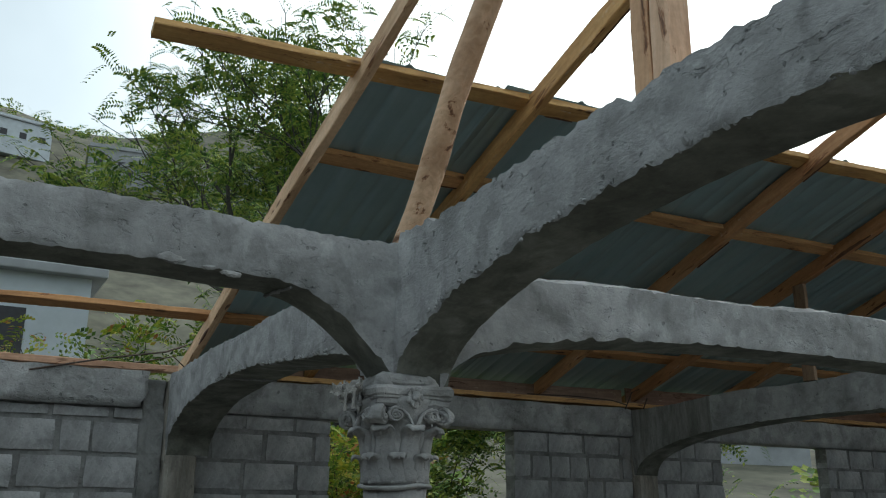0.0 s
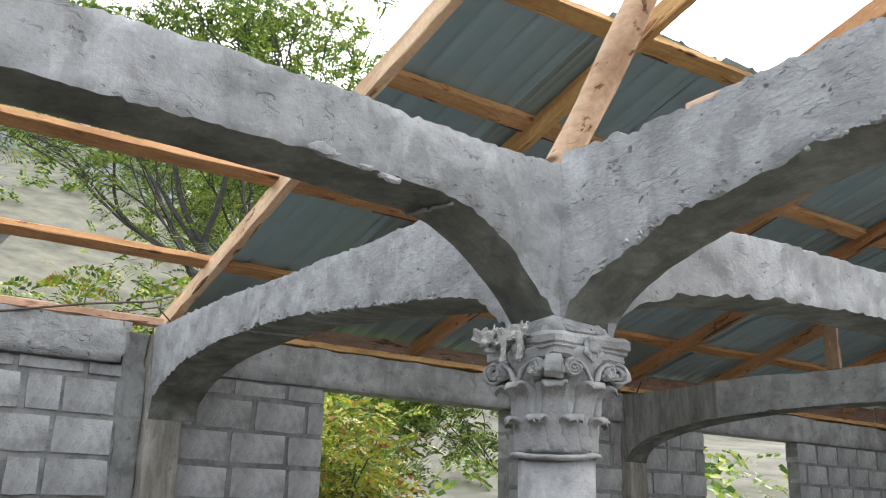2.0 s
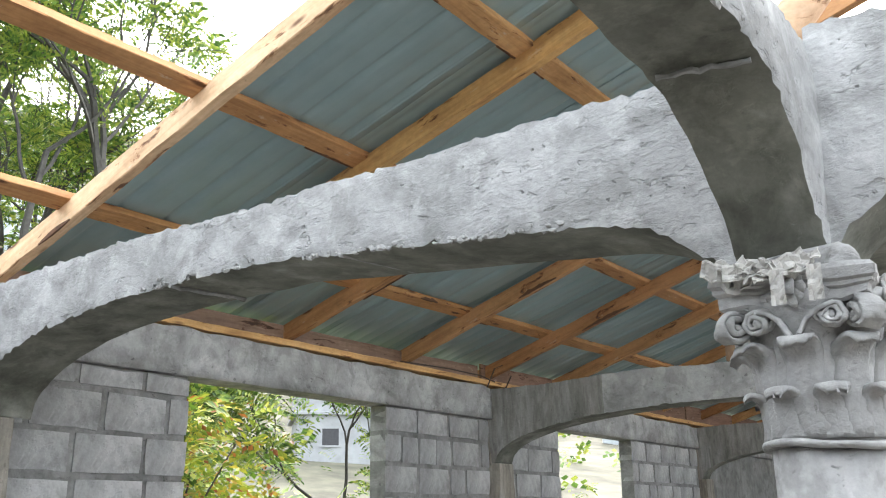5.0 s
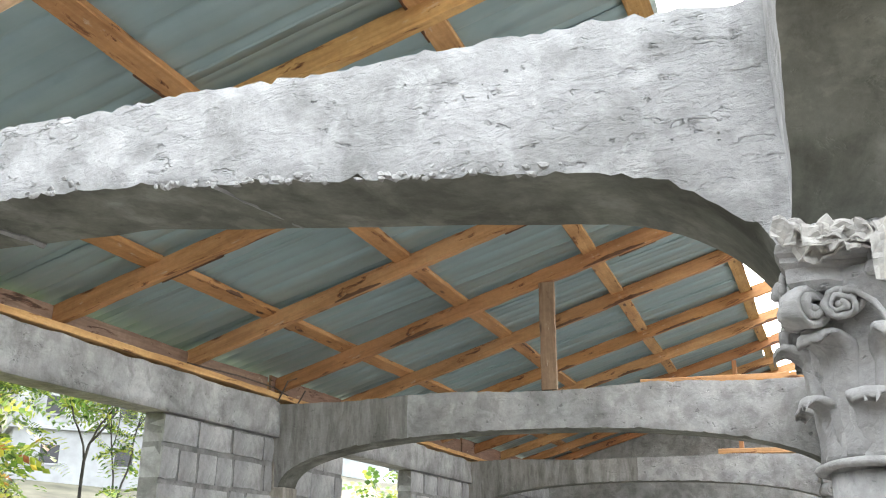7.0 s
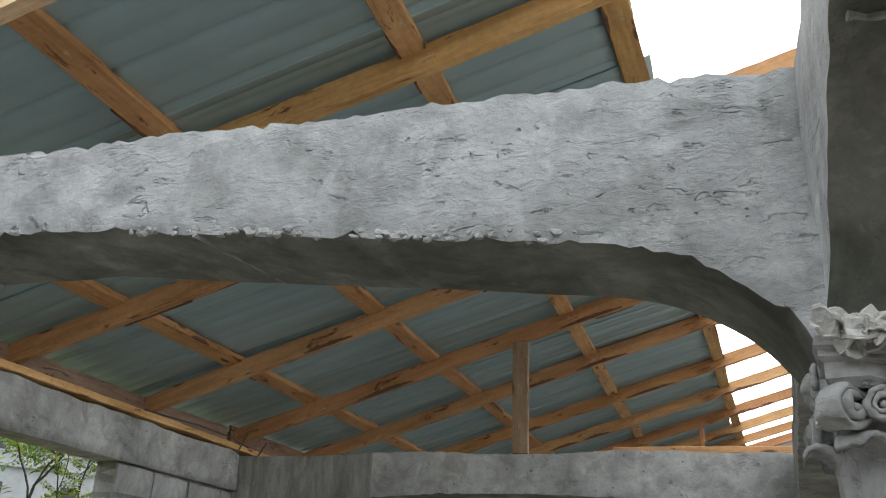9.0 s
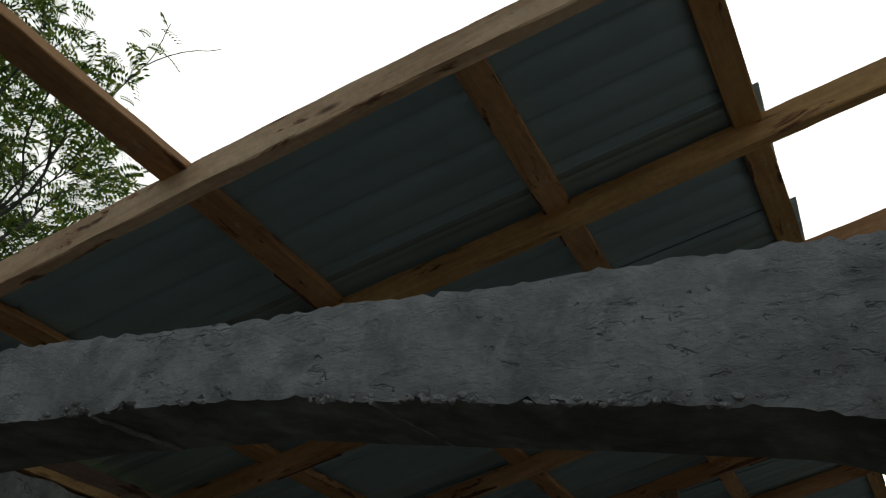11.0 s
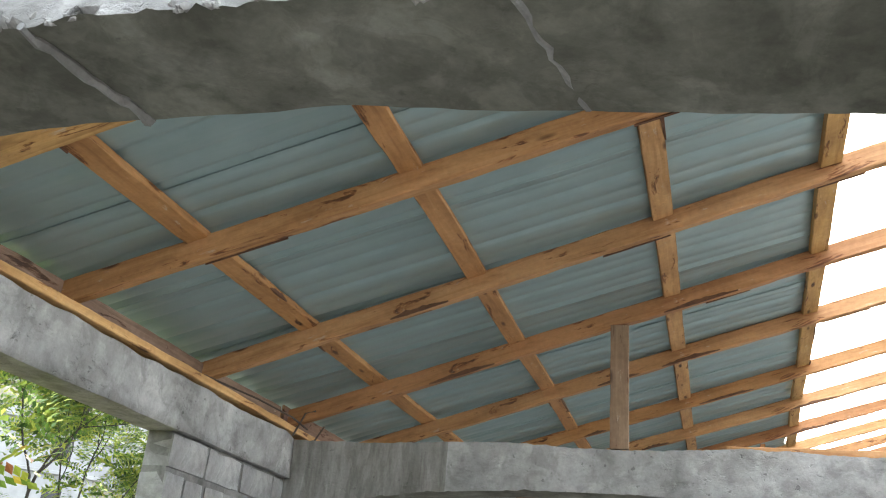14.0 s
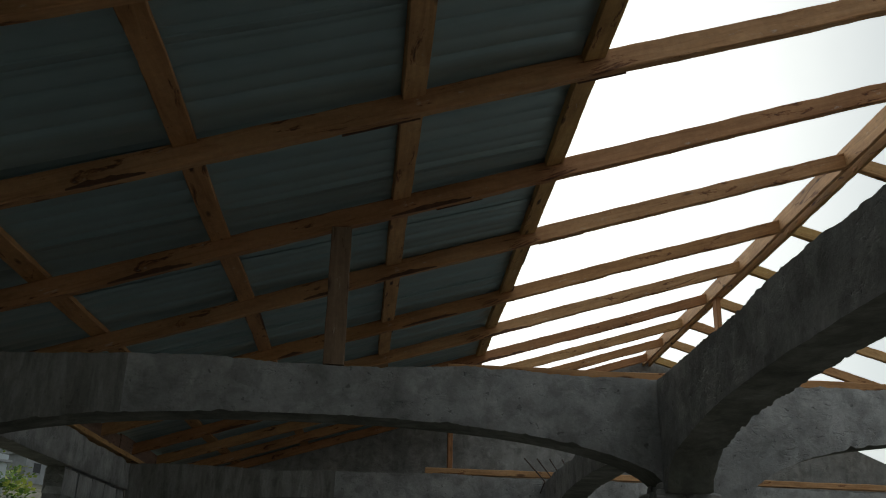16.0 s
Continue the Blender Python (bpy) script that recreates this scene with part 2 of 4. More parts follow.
HOUSE_GREY = plain("grey_house_render", (0.28, 0.29, 0.30), 0.85, 0, 0.2, 0.8)
# near-black colour for the shade inside house openings that are not cut
DARK = plain("painted_opening_shade", (0.03, 0.03, 0.035), 0.6)


def metal_sheet():
    m, nt, b, co = material("galvanised_sheet", 0.42, 0.4)
    streak = noise_node(nt, mapped(nt, co, (0.7, 9, 1)), 2.0, 5, 0.6)
    spot = noise_node(nt, co, 5, 5, 0.6)
    col = ramp(nt, streak, [(0.3, (0.325, 0.44, 0.455)), (0.7, (0.36, 0.475, 0.49))])
    col = mix(nt, col, ramp(nt, spot, [(0.35, (0.85, 0.88, 0.88)), (0.65, (1.05, 1.05, 1.05))]), 0.6, "MULTIPLY")
    nt.links.new(col, b.inputs["Base Color"])
    nt.links.new(ramp(nt, spot, [(0.3, (0.36,) * 3), (0.7, (0.5,) * 3)]), b.inputs["Roughness"])
    bump(nt, b, [(streak, 0.03, 0.01)])
    return m


SHEET = metal_sheet()

# ---- building helpers ----
def mesh_of(name, bm, mat, smooth=False):
    me = bpy.data.meshes.new(name)
    bm.to_mesh(me)
    bm.free()
    for m in mat if isinstance(mat, (list, tuple)) else (mat,):
        me.materials.append(m)
    if smooth:
        me.polygons.foreach_set("use_smooth", [True] * len(me.polygons))
    return me


def part(name, bm, mat, parent, label="", smooth=False):
    ob = new(name, mesh_of(name, bm, mat, smooth))
    ob.parent = parent
    return tagged(ob, label)


def thing(name, bm, mat, label, category, group="", kind="", smooth=False):
    return tagged(new(name, mesh_of(name, bm, mat, smooth)), label, category, group, kind)


def holder(name, label, category, group="", kind="", at=(0, 0, 0)):
    ob = new(name)
    ob.location = at
    return tagged(ob, label, category, group, kind)


def box(bm, lo, hi, bevel=0.0, m=None):
    made = bmesh.ops.create_cube(bm, size=1)["verts"]
    for v in made:
        v.co = Vector([a + (b - a) * (c + 0.5) for a, b, c in zip(lo, hi, v.co)])
    if bevel:
        edges = {e for v in made for e in v.link_edges}
        made = bmesh.ops.bevel(bm, geom=list(edges), offset=bevel, segments=2, affect="EDGES", profile=0.5)["verts"]
    if m:
        bmesh.ops.transform(bm, matrix=m, verts=list({v for v in made}))
    return made


def boxes(*pairs, bevel=0.0):
    bm = bmesh.new()
    for lo, hi in pairs:
        box(bm, lo, hi, bevel)
    return bm


def tube(points, radii, sides=8):
    """A tapered tube along points as vertex and face lists."""
    verts, faces = [], []
    for i, p in enumerate(points):
        d = (points[min(i + 1, len(points) - 1)] - points[max(i - 1, 0)]).normalized()
        u = d.orthogonal().normalized()
        w = d.cross(u)
        for k in range(sides):
            a = 2 * math.pi * k / sides
            verts.append(p + (u * math.cos(a) + w * math.sin(a)) * radii[i])
    for i in range(len(points) - 1):
        for k in range(sides):
            j = (k + 1) % sides
            faces.append((i * sides + k, i * sides + j, (i + 1) * sides + j, (i + 1) * sides + k))
    faces.append(tuple(range(sides))[::-1])
    faces.append(tuple(range((len(points) - 1) * sides, len(points) * sides)))
    return verts, faces


def tube_bm(points, radii, sides=8):
    bm = bmesh.new()
    verts, faces = tube([Vector(p) for p in points], radii, sides)
    vs = [bm.verts.new(v) for v in verts]
    for f in faces:
        bm.faces.new([vs[i] for i in f])
    return bm


def wobble(p, scale, amount):
    return noise.noise(Vector(p) * scale) * amount


# ---- concrete frame ----
TOP = 2.65
CROSS = 0.23


def arched_beam(name, start, end, low, label, width=CROSS, rough=1.0, boarded=0.0, top=TOP, seed=0.0, face=None, lean=0.0, fall=0.0):
    """A cast beam from start to end (x, y on its first face); low(s) is the underside at s metres; the width lies to its left.
    lean: how much lower the top is over the first face; fall: how much the top drops from start to end."""
    a, b = Vector((*start, 0)), Vector((*end, 0))
    length = (b - a).length
    d = (b - a) / length
    n = Vector((-d.y, d.x, 0))
    steps, rows, across = int(length / 0.022), 10, 5
    bm = bmesh.new()
    rings = []
    for i in range(steps + 1):
        s = length * i / steps
        zl = low(s)
        zt = top - fall * s / length + wobble((s, seed, 1), 1.1, 0.03) + wobble((s, seed, 2), 5, 0.010 * rough) + wobble((s, seed, 5), 17, 0.005 * rough) + wobble((s, seed, 5), 43, 0.009 * rough) - max(0.0, wobble((s, seed, 6), 8, 0.034) - 0.012) * rough - max(0.0, wobble((s, seed, 9), 19, 0.028) - 0.009) * rough
        # crumbled lower arris
        ragged = max(0.0, wobble((s, seed, 7), 13, 0.03) + wobble((s, seed, 8), 34, 0.018)) * rough
        ring = []
        for k in range(rows + 1):
            f = k / rows
            ring.append((0.0, zl + (zt - lean - zl) * f + (ragged if k == 0 else 0)))
        for k in range(1, across + 1):
            ring.append((width * k / across, zt - lean * (1 - k / across) + wobble((s, k, seed), 5, 0.012)))
        for k in range(1, rows + 1):
            ring.append((width, zt + (zl - zt) * k / rows))
        for k in range(1, across):
            ring.append((width * (1 - k / across), zl))
        out = []
        for k, (w, z) in enumerate(ring):
            p = a + d * s + n * w
            p.z = z
            side = -1 if k <= rows else (1 if rows + across <= k <= 2 * rows + across else 0)
            lumps = wobble((p.x, p.y + seed, p.z), 3, 0.012) + wobble((p.x, p.y, p.z + seed), 16, 0.005 * rough)
            if k in (0, rows):
                lumps -= abs(wobble((p.x, p.y, p.z), 24, 0.02 * rough))
            p += n * side * (lumps if side < 0 else lumps)
            if side == 0 and k > 2 * rows + across:
                p.z += wobble((p.x, p.y, seed), 3, 0.012)
            out.append(bm.verts.new(p))
        rings.append(out)
    m = len(rings[0])
    for i in range(steps):
        for k in range(m):
            j = (k + 1) % m
            f = bm.faces.new((rings[i][k], rings[i + 1][k], rings[i + 1][j], rings[i][j]))
            # undersides take the colour with the shade worked in
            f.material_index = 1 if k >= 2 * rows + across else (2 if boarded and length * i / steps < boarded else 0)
            f.smooth = True
    for i in range(steps):
        for k in (0, rows, rows + across, 2 * rows + across):
            e = bm.edges.get((rings[i][k], rings[i + 1][k]))
            e.smooth = False
    bm.faces.new(rings[0][::-1])
    bm.faces.new(rings[-1])
    bmesh.ops.recalc_face_normals(bm, faces=bm.faces)
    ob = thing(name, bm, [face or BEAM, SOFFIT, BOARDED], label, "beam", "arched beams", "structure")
    return ob


def arch(left, right, spring, crown, power=2.0, peak=0.5):
    """The underside: a flattened arch between two springings."""
    mid = left + (right - left) * peak

    def low(s):
        if s <= left or s >= right:
            return spring
        u = (mid - s) / (mid - left) if s < mid else (s - mid) / (right - mid)
        return spring + (crown - spring) * max(0.0, 1 - u ** power) ** (1 / power)
    return low


def cross_low(s):
    """The underside of the cross beam: it springs from the wall, sinks slowly and ends in a tight haunch at the column."""
    if s < 1.5:
        return arch(0.0, 3.50, 2.06, 2.42, 2.1, 0.38)(s)
    sink = 2.42 - 0.10 * max(0.0, s - 1.83)
    u = min(1.0, max(0.0, s - 3.08) / 0.395)
    return max(2.03, sink - 0.28 * (1 - math.sqrt(1 - u * u)))


def haunched(run, spring, crown, length):
    """A beam with a curved haunch of the given run at each end and a straight middle."""
    def low(s):
        e = min(s, length - s)
        if e < run:
            u = 1 - max(0.0, e) / run
            return spring + (crown - 0.03 - spring) * (1 - u ** 1.7)
        return crown - 0.012 + wobble((s, 3, 3), 1.5, 0.02)
    return low


CX, CY = 3.695, 0.11          # the column whose capital is seen
C2X, C2Y = 3.915, 4.515
GREY = "rough grey cast concrete arched beam with crumbling lower edge"
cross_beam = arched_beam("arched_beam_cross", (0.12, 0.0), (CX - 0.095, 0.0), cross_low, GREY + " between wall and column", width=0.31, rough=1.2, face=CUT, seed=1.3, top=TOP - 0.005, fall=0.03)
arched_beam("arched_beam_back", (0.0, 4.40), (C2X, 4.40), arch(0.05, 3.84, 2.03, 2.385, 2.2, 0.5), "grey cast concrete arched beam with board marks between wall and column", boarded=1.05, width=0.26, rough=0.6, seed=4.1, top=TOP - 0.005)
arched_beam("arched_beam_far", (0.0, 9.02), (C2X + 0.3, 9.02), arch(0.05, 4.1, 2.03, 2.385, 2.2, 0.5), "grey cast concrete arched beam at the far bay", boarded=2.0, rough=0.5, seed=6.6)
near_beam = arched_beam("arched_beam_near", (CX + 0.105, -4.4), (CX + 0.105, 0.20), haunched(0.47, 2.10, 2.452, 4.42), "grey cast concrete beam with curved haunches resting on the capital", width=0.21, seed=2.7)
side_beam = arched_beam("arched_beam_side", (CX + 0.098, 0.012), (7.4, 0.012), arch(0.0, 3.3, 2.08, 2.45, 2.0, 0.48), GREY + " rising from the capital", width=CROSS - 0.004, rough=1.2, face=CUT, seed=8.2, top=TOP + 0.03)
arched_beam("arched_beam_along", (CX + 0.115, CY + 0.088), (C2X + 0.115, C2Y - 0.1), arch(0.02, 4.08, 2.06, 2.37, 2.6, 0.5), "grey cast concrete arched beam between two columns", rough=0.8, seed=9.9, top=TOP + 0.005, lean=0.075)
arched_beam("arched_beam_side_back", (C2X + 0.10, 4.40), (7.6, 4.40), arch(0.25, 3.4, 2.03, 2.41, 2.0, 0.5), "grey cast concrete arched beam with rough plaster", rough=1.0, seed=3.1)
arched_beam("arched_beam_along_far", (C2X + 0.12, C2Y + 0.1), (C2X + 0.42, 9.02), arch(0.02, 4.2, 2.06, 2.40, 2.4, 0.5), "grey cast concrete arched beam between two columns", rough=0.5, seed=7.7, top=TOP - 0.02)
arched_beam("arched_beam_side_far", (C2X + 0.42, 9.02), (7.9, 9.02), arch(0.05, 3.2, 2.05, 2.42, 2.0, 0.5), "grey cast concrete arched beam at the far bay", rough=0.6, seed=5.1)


def stones(name, beam, count, where, sizes, mat, label, seed):
    """Pebbles and chips bared along an arris, as one part."""
    rnd = random.Random(seed)
    bm = bmesh.new()
    for k in range(count):
        c = where(rnd)
        r = rnd.uniform(*sizes)
        made = bmesh.ops.create_icosphere(bm, subdivisions=1, radius=r)["verts"]
        s = Vector((rnd.uniform(0.7, 1.4), rnd.uniform(0.6, 1.1), rnd.uniform(0.6, 1.0)))
        for v in made:
            v.co = Vector((v.co.x * s.x, v.co.y * s.y, v.co.z * s.z)) * (1 + 0.8 * noise.noise(v.co * 90 + c * 7)) + c
    ob = part(name, bm, mat, beam, label)
    return tagged(ob, kind="stuff")


def along_cross(rnd):
    s = min(3.05, max(0.5, rnd.choice((1.3, 1.75, 2.2, 2.42, 2.65, 2.86)) + rnd.gauss(0, 0.11)))
    return Vector((0.12 + s, rnd.uniform(0.003, 0.010), cross_low(s) + abs(rnd.gauss(0, 0.012)) + 0.003))


def along_side(rnd):
    s = rnd.uniform(0.1, 2.6)
    return Vector((CX + 0.098 + s, 0.012 + rnd.uniform(-0.003, 0.008), arch(0.0, 3.3, 2.08, 2.45, 2.0, 0.48)(s) + abs(rnd.gauss(0, 0.014)) + 0.004))


stones("bared_gravel", cross_beam, 130, along_cross, (0.005, 0.013), PLASTER, "pale gravel bared along the lower edge", 4)
stones("bared_gravel", side_beam, 90, along_side, (0.004, 0.011), BEAM, "gravel bared along the lower edge", 5)
for cy, cz, r in ((-0.855, 2.445, 0.03), (-0.82, 2.44, 0.016), (-0.72, 2.43, 0.018), (-0.66, 2.42, 0.014), (-0.63, 2.415, 0.02)):
    bm = bmesh.new()
    for v in bmesh.ops.create_icosphere(bm, subdivisions=2, radius=r)["verts"]:
        v.co = Vector((CX + 0.105 + v.co.x * 0.35, cy + v.co.y * 1.5, cz + 0.012 + v.co.z * 0.6 + wobble(v.co, 60, 0.01)))
    part("chip", bm, PLASTER, near_beam, "pale broken chip on the lower edge")


def fin(beam, a, b, r, seed):
    """A ridge of set cement where two form boards met."""
    pts = [Vector(a).lerp(Vector(b), k / 12) + Vector((wobble((k, seed, 0), 0.9, 0.012), wobble((k, 0, seed), 0.9, 0.012), 0)) for k in range(13)]
    bm = tube_bm(pts, [r * (0.6 + abs(wobble((k, seed, 3), 1.3, 1.2))) for k in range(13)], 6)
    part("cement_ridge", bm, BEAM, beam, "thin ridge of cement across the underside")


for fx, r in ((1.50, 0.013), (2.35, 0.009)):
    zf = cross_low(fx - 0.12)
    fin(cross_beam, (fx, 0.0, zf), (fx + 0.07, 0.31, zf), r, fx)
fin(near_beam, (CX + 0.09, -0.41, 2.41), (CX - 0.09, -0.45, 2.412), 0.008, 3.0)
fin(near_beam, (CX + 0.10, -1.75, 2.44), (CX - 0.10, -1.72, 2.44), 0.006, 5.0)


def tie_beam(name, y0, y1, x1, label, broken=False, seed=0.0):
    """A cast ring beam along the top of the west wall."""
    steps = int((y1 - y0) / 0.05)
    bm = bmesh.new()
    rings = []
    prof = [(x1, 2.39), (x1, 2.45), (x1, 2.515), (x1, 2.58), (x1, TOP), (x1 - 0.1, TOP), (-0.17, TOP), (-0.17, 2.39), (x1 - 0.1, 2.39)]
    for i in range(steps + 1):
        y = y0 + (y1 - y0) * i / steps
        ring = []
        for k, (px, pz) in enumerate(prof):
            cut = 0
            if broken and i == steps:
                cut = 0.09 * abs(noise.noise(Vector((pz * 9, px * 5, 3)))) + (0.1 if pz < 2.45 else 0)
            lump = wobble((px, y, pz + seed), 6, 0.012) + wobble((y, pz, seed), 2.0, 0.01)
            ring.append(bm.verts.new((px + (lump if px == x1 else 0), y - cut, pz + (lump if pz == TOP else 0) * 1.4)))
        rings.append(ring)
    for i in range(steps):
        for k in range(len(prof)):
            j = (k + 1) % len(prof)
            bm.faces.new((rings[i][k], rings[i][j], rings[i + 1][j], rings[i + 1][k])).smooth = k in (0, 1, 2)
    bm.faces.new(rings[0]), bm.faces.new(rings[-1][::-1])
    bmesh.ops.recalc_face_normals(bm, faces=bm.faces)
    return thing(name, bm, CUT if broken else BEAM, label, "beam", "ring beams", "structure")


tie_beam("tie_beam_near", -6.0, -0.14, 0.10, "pale grey concrete ring beam with a broken end", True, 1.0)
tie_beam("tie_beam_window", 0.23, 4.40, 0.03, "grey concrete ring beam over the window opening", seed=2.0)
tie_beam("tie_beam_window_far", 4.63, 9.02, 0.03, "grey concrete ring beam over the far window opening", seed=3.0)
tie_beam("tie_beam_end", 9.25, 13.3, 0.03, "grey concrete ring beam in the last bay", seed=4.0)


def pilaster(name, y, x1):
    bm = bmesh.new()
    box(bm, (-0.17, y, 0), (x1, y + 0.23, 2.06 if y < 1 else 2.03), 0.008)
    if y < 1:
        fill = set(bm.faces)
        box(bm, (-0.17, -0.16, 0), (0.052, -0.012, 2.60), 0.008)
        for f in set(bm.faces) - fill:
            f.material_index = 1
    box(bm, (-0.17, y - 0.005, 2.02), (0.112 if y < 1 else 0.01, y + 0.225, 2.60), 0.008)
    bmesh.ops.subdivide_edges(bm, edges=[e for e in bm.edges if e.calc_length() > 0.3], cuts=14)
    for v in bm.verts:
        rough = 0.045 if y < 1 and v.co.y < -0.005 else 0.012
        v.co += Vector((wobble(v.co, 6, rough) + wobble(v.co, 23, rough * 0.6), wobble(v.co + Vector((5, 0, 0)), 6, 0.012), 0))
    return thing(name, bm, [PILASTER, MORTAR], "brown-stained cast concrete pilaster in the block wall", "pilaster", "", "structure")


pilaster("pilaster_1", 0.0, 0.14)
pilaster("pilaster_2", 4.40, 0.09)
pilaster("pilaster_3", 9.02, 0.09)

# ---- block wall with two window openings ----
SILL = 1.04
bm = bmesh.new()
for y0, y1, z0, z1 in ((-6.0, 0.0, 0, 2.39), (0.23, 1.31, 0, 2.39), (1.31, 3.06, 0, SILL), (3.06, 4.40, 0, 2.39), (4.63, 5.57, 0, 2.39),
                       (5.57, 7.16, 0, SILL), (7.16, 9.02, 0, 2.39), (9.25, 13.3, 0, 2.39)):
    box(bm, (-0.150, y0 + 0.004, z0), (0.040 if y1 == 0.0 else -0.012, y1 - 0.004, z1 - 0.002))
wall_west = thing("wall_west", bm, MORTAR, "grey concrete block wall with wide mortar joints and window openings", "wall", "", "structure")

bm = bmesh.new()
gable = [(0.0, 0.0), (11.0, 0.0), (11.0, 3.12), (6.48, 5.02), (0.0, 3.08)]
for yy in (13.0, 13.15):
    bm.faces.new([bm.verts.new((px, yy, pz)) for px, pz in gable])
bm.verts.ensure_lookup_table()
for k in range(5):
    j = (k + 1) % 5
    bm.faces.new([bm.verts[q] for q in (k, j, j + 5, k + 5)])
bmesh.ops.recalc_face_normals(bm, faces=bm.faces)
thing("wall_north", bm, MORTAR, "grey cement rendered gable wall", "wall", "", "structure")
# east and south walls are added out of view to cut side light
thing("wall_east", boxes(((11.0, -6.0, 0), (11.15, 13.3, 2.7))), MORTAR, "unseen grey rendered wall added to dim the interior", "wall", "", "structure")
thing("wall_south", boxes(((0.1, -6.15, 0), (11.0, -6.0, 2.55))), MORTAR, "unseen grey rendered wall added to dim the interior", "wall", "", "structure")

# slab added out of view; it keeps the southern sky off the beams
thing("ceiling", boxes(((0.0, -6.0, 2.70), (11.0, -2.6, 2.85))), MORTAR, "unseen grey slab added to block the southern sky", "ceiling", "", "structure")

# floor, ground and hill
bm = boxes(((-0.3, -6.0, -0.15), (11.2, 13.5, 0.0)))
thing("floor", bm, FLOOR, "bare dusty concrete floor slab", "floor", "", "structure")


def height(x, y):
    """The ground falls away from the slab, then climbs a tall dry hillside on the west."""
    d = -x
    if d < 2:
        z = -0.12
    else:
        z = -0.12 - 1.6 * min(1, (d - 2) / 10)
        if d > 14:
            z += (d - 14) * 0.17 + max(0, d - 50) * 0.40
        if d > 210:
            z = min(z, 97 + (d - 210) * 0.02)
    far = max(0, y - 16)
    z += far * 0.10 if d > 2 else far * 0.06
    return min(z, 110) + noise.noise(Vector((x * 0.02, y * 0.02, 0))) * min(9, max(0, d - 14) * 0.1)


bm = bmesh.new()
xs = [-1500, -700, -420, -330] + [-300 + 7 * i for i in range(42)] + [-5, -2, 0, 12, 30, 80, 300, 1500]
ys = [-1500, -500] + [-180 + 8 * i for i in range(22)] + [-2, 6, 14, 22, 30] + [38 + 9 * i for i in range(30)] + [600, 1500]
grid = [[bm.verts.new((x, y, height(x, y))) for y in ys] for x in xs]
for i in range(len(xs) - 1):
    for j in range(len(ys) - 1):
        bm.faces.new((grid[i][j], grid[i + 1][j], grid[i + 1][j + 1], grid[i][j + 1])).smooth = True
thing("ground", bm, HILL, "dry scrubby hillside with bare earth", "hill", "", "structure")

# ---- columns with cast capitals ----
def lathe(bm, profile, sides=32):
    rings = [[bm.verts.new((r * math.cos(2 * math.pi * k / sides), r * math.sin(2 * math.pi * k / sides), z)) for k in range(sides)] for r, z in profile]
    for a, b in zip(rings, rings[1:]):
        for k in range(sides):
            j = (k + 1) % sides
            bm.faces.new((a[k], a[j], b[j], b[k])).smooth = True
    bm.faces.new(rings[0][::-1]), bm.faces.new(rings[-1])


def leaf_bm(width, height_, lip, lean, thick=0.011):
    """A flat leaf lying on the bell whose tip rolls out into a drooping lip; it grows along z and faces +x."""
    bm = bmesh.new()
    rows, cols = 14, 7
    front, back = [], []
    for i in range(rows + 1):
        t = i / rows
        b = max(0.0, t - 0.6) / 0.4
        out = lean * min(1, t / 0.6) ** 2 + lip * math.sin(b * 1.45)
        z = height_ * min(1, t / 0.6) + lip * 0.42 * math.sin(b * 2.7)
        fall = b * 1.6
        w = width * (0.86 + 0.14 * t) * (1 - 0.5 * b ** 2.5) * (1 + 0.05 * math.sin(t * 23) * (1 - b))
        fr, bk = [], []
        for k in range(cols):
            u = k / (cols - 1) * 2 - 1
            groove = (0.004 * math.cos(u * 3 * math.pi) - 0.012 * u * u) * (1 - b)
            droop = -0.004 * u * u * b
            fr.append(bm.verts.new((out + thick * math.cos(fall) + groove, u * w / 2, z - thick * math.sin(fall) + droop)))
            bk.append(bm.verts.new((out - 0.012 * (1 - b) + groove, u * w / 2, z + 0.004 * b + droop)))
        front.append(fr), back.append(bk)
    for i in range(rows):
        for k in range(cols - 1):
            bm.faces.new((front[i][k], front[i][k + 1], front[i + 1][k + 1], front[i + 1][k])).smooth = True
            bm.faces.new((back[i][k + 1], back[i][k], back[i + 1][k], back[i + 1][k + 1])).smooth = True
        for k in (0, cols - 1):
            q = (front[i][k], front[i + 1][k], back[i + 1][k], back[i][k])
            bm.faces.new(q if k == 0 else q[::-1])
    for i in (0, rows):
        for k in range(cols - 1):
            bm.faces.new((front[i][k], back[i][k], back[i][k + 1], front[i][k + 1]))
    bmesh.ops.recalc_face_normals(bm, faces=bm.faces)
    return bm


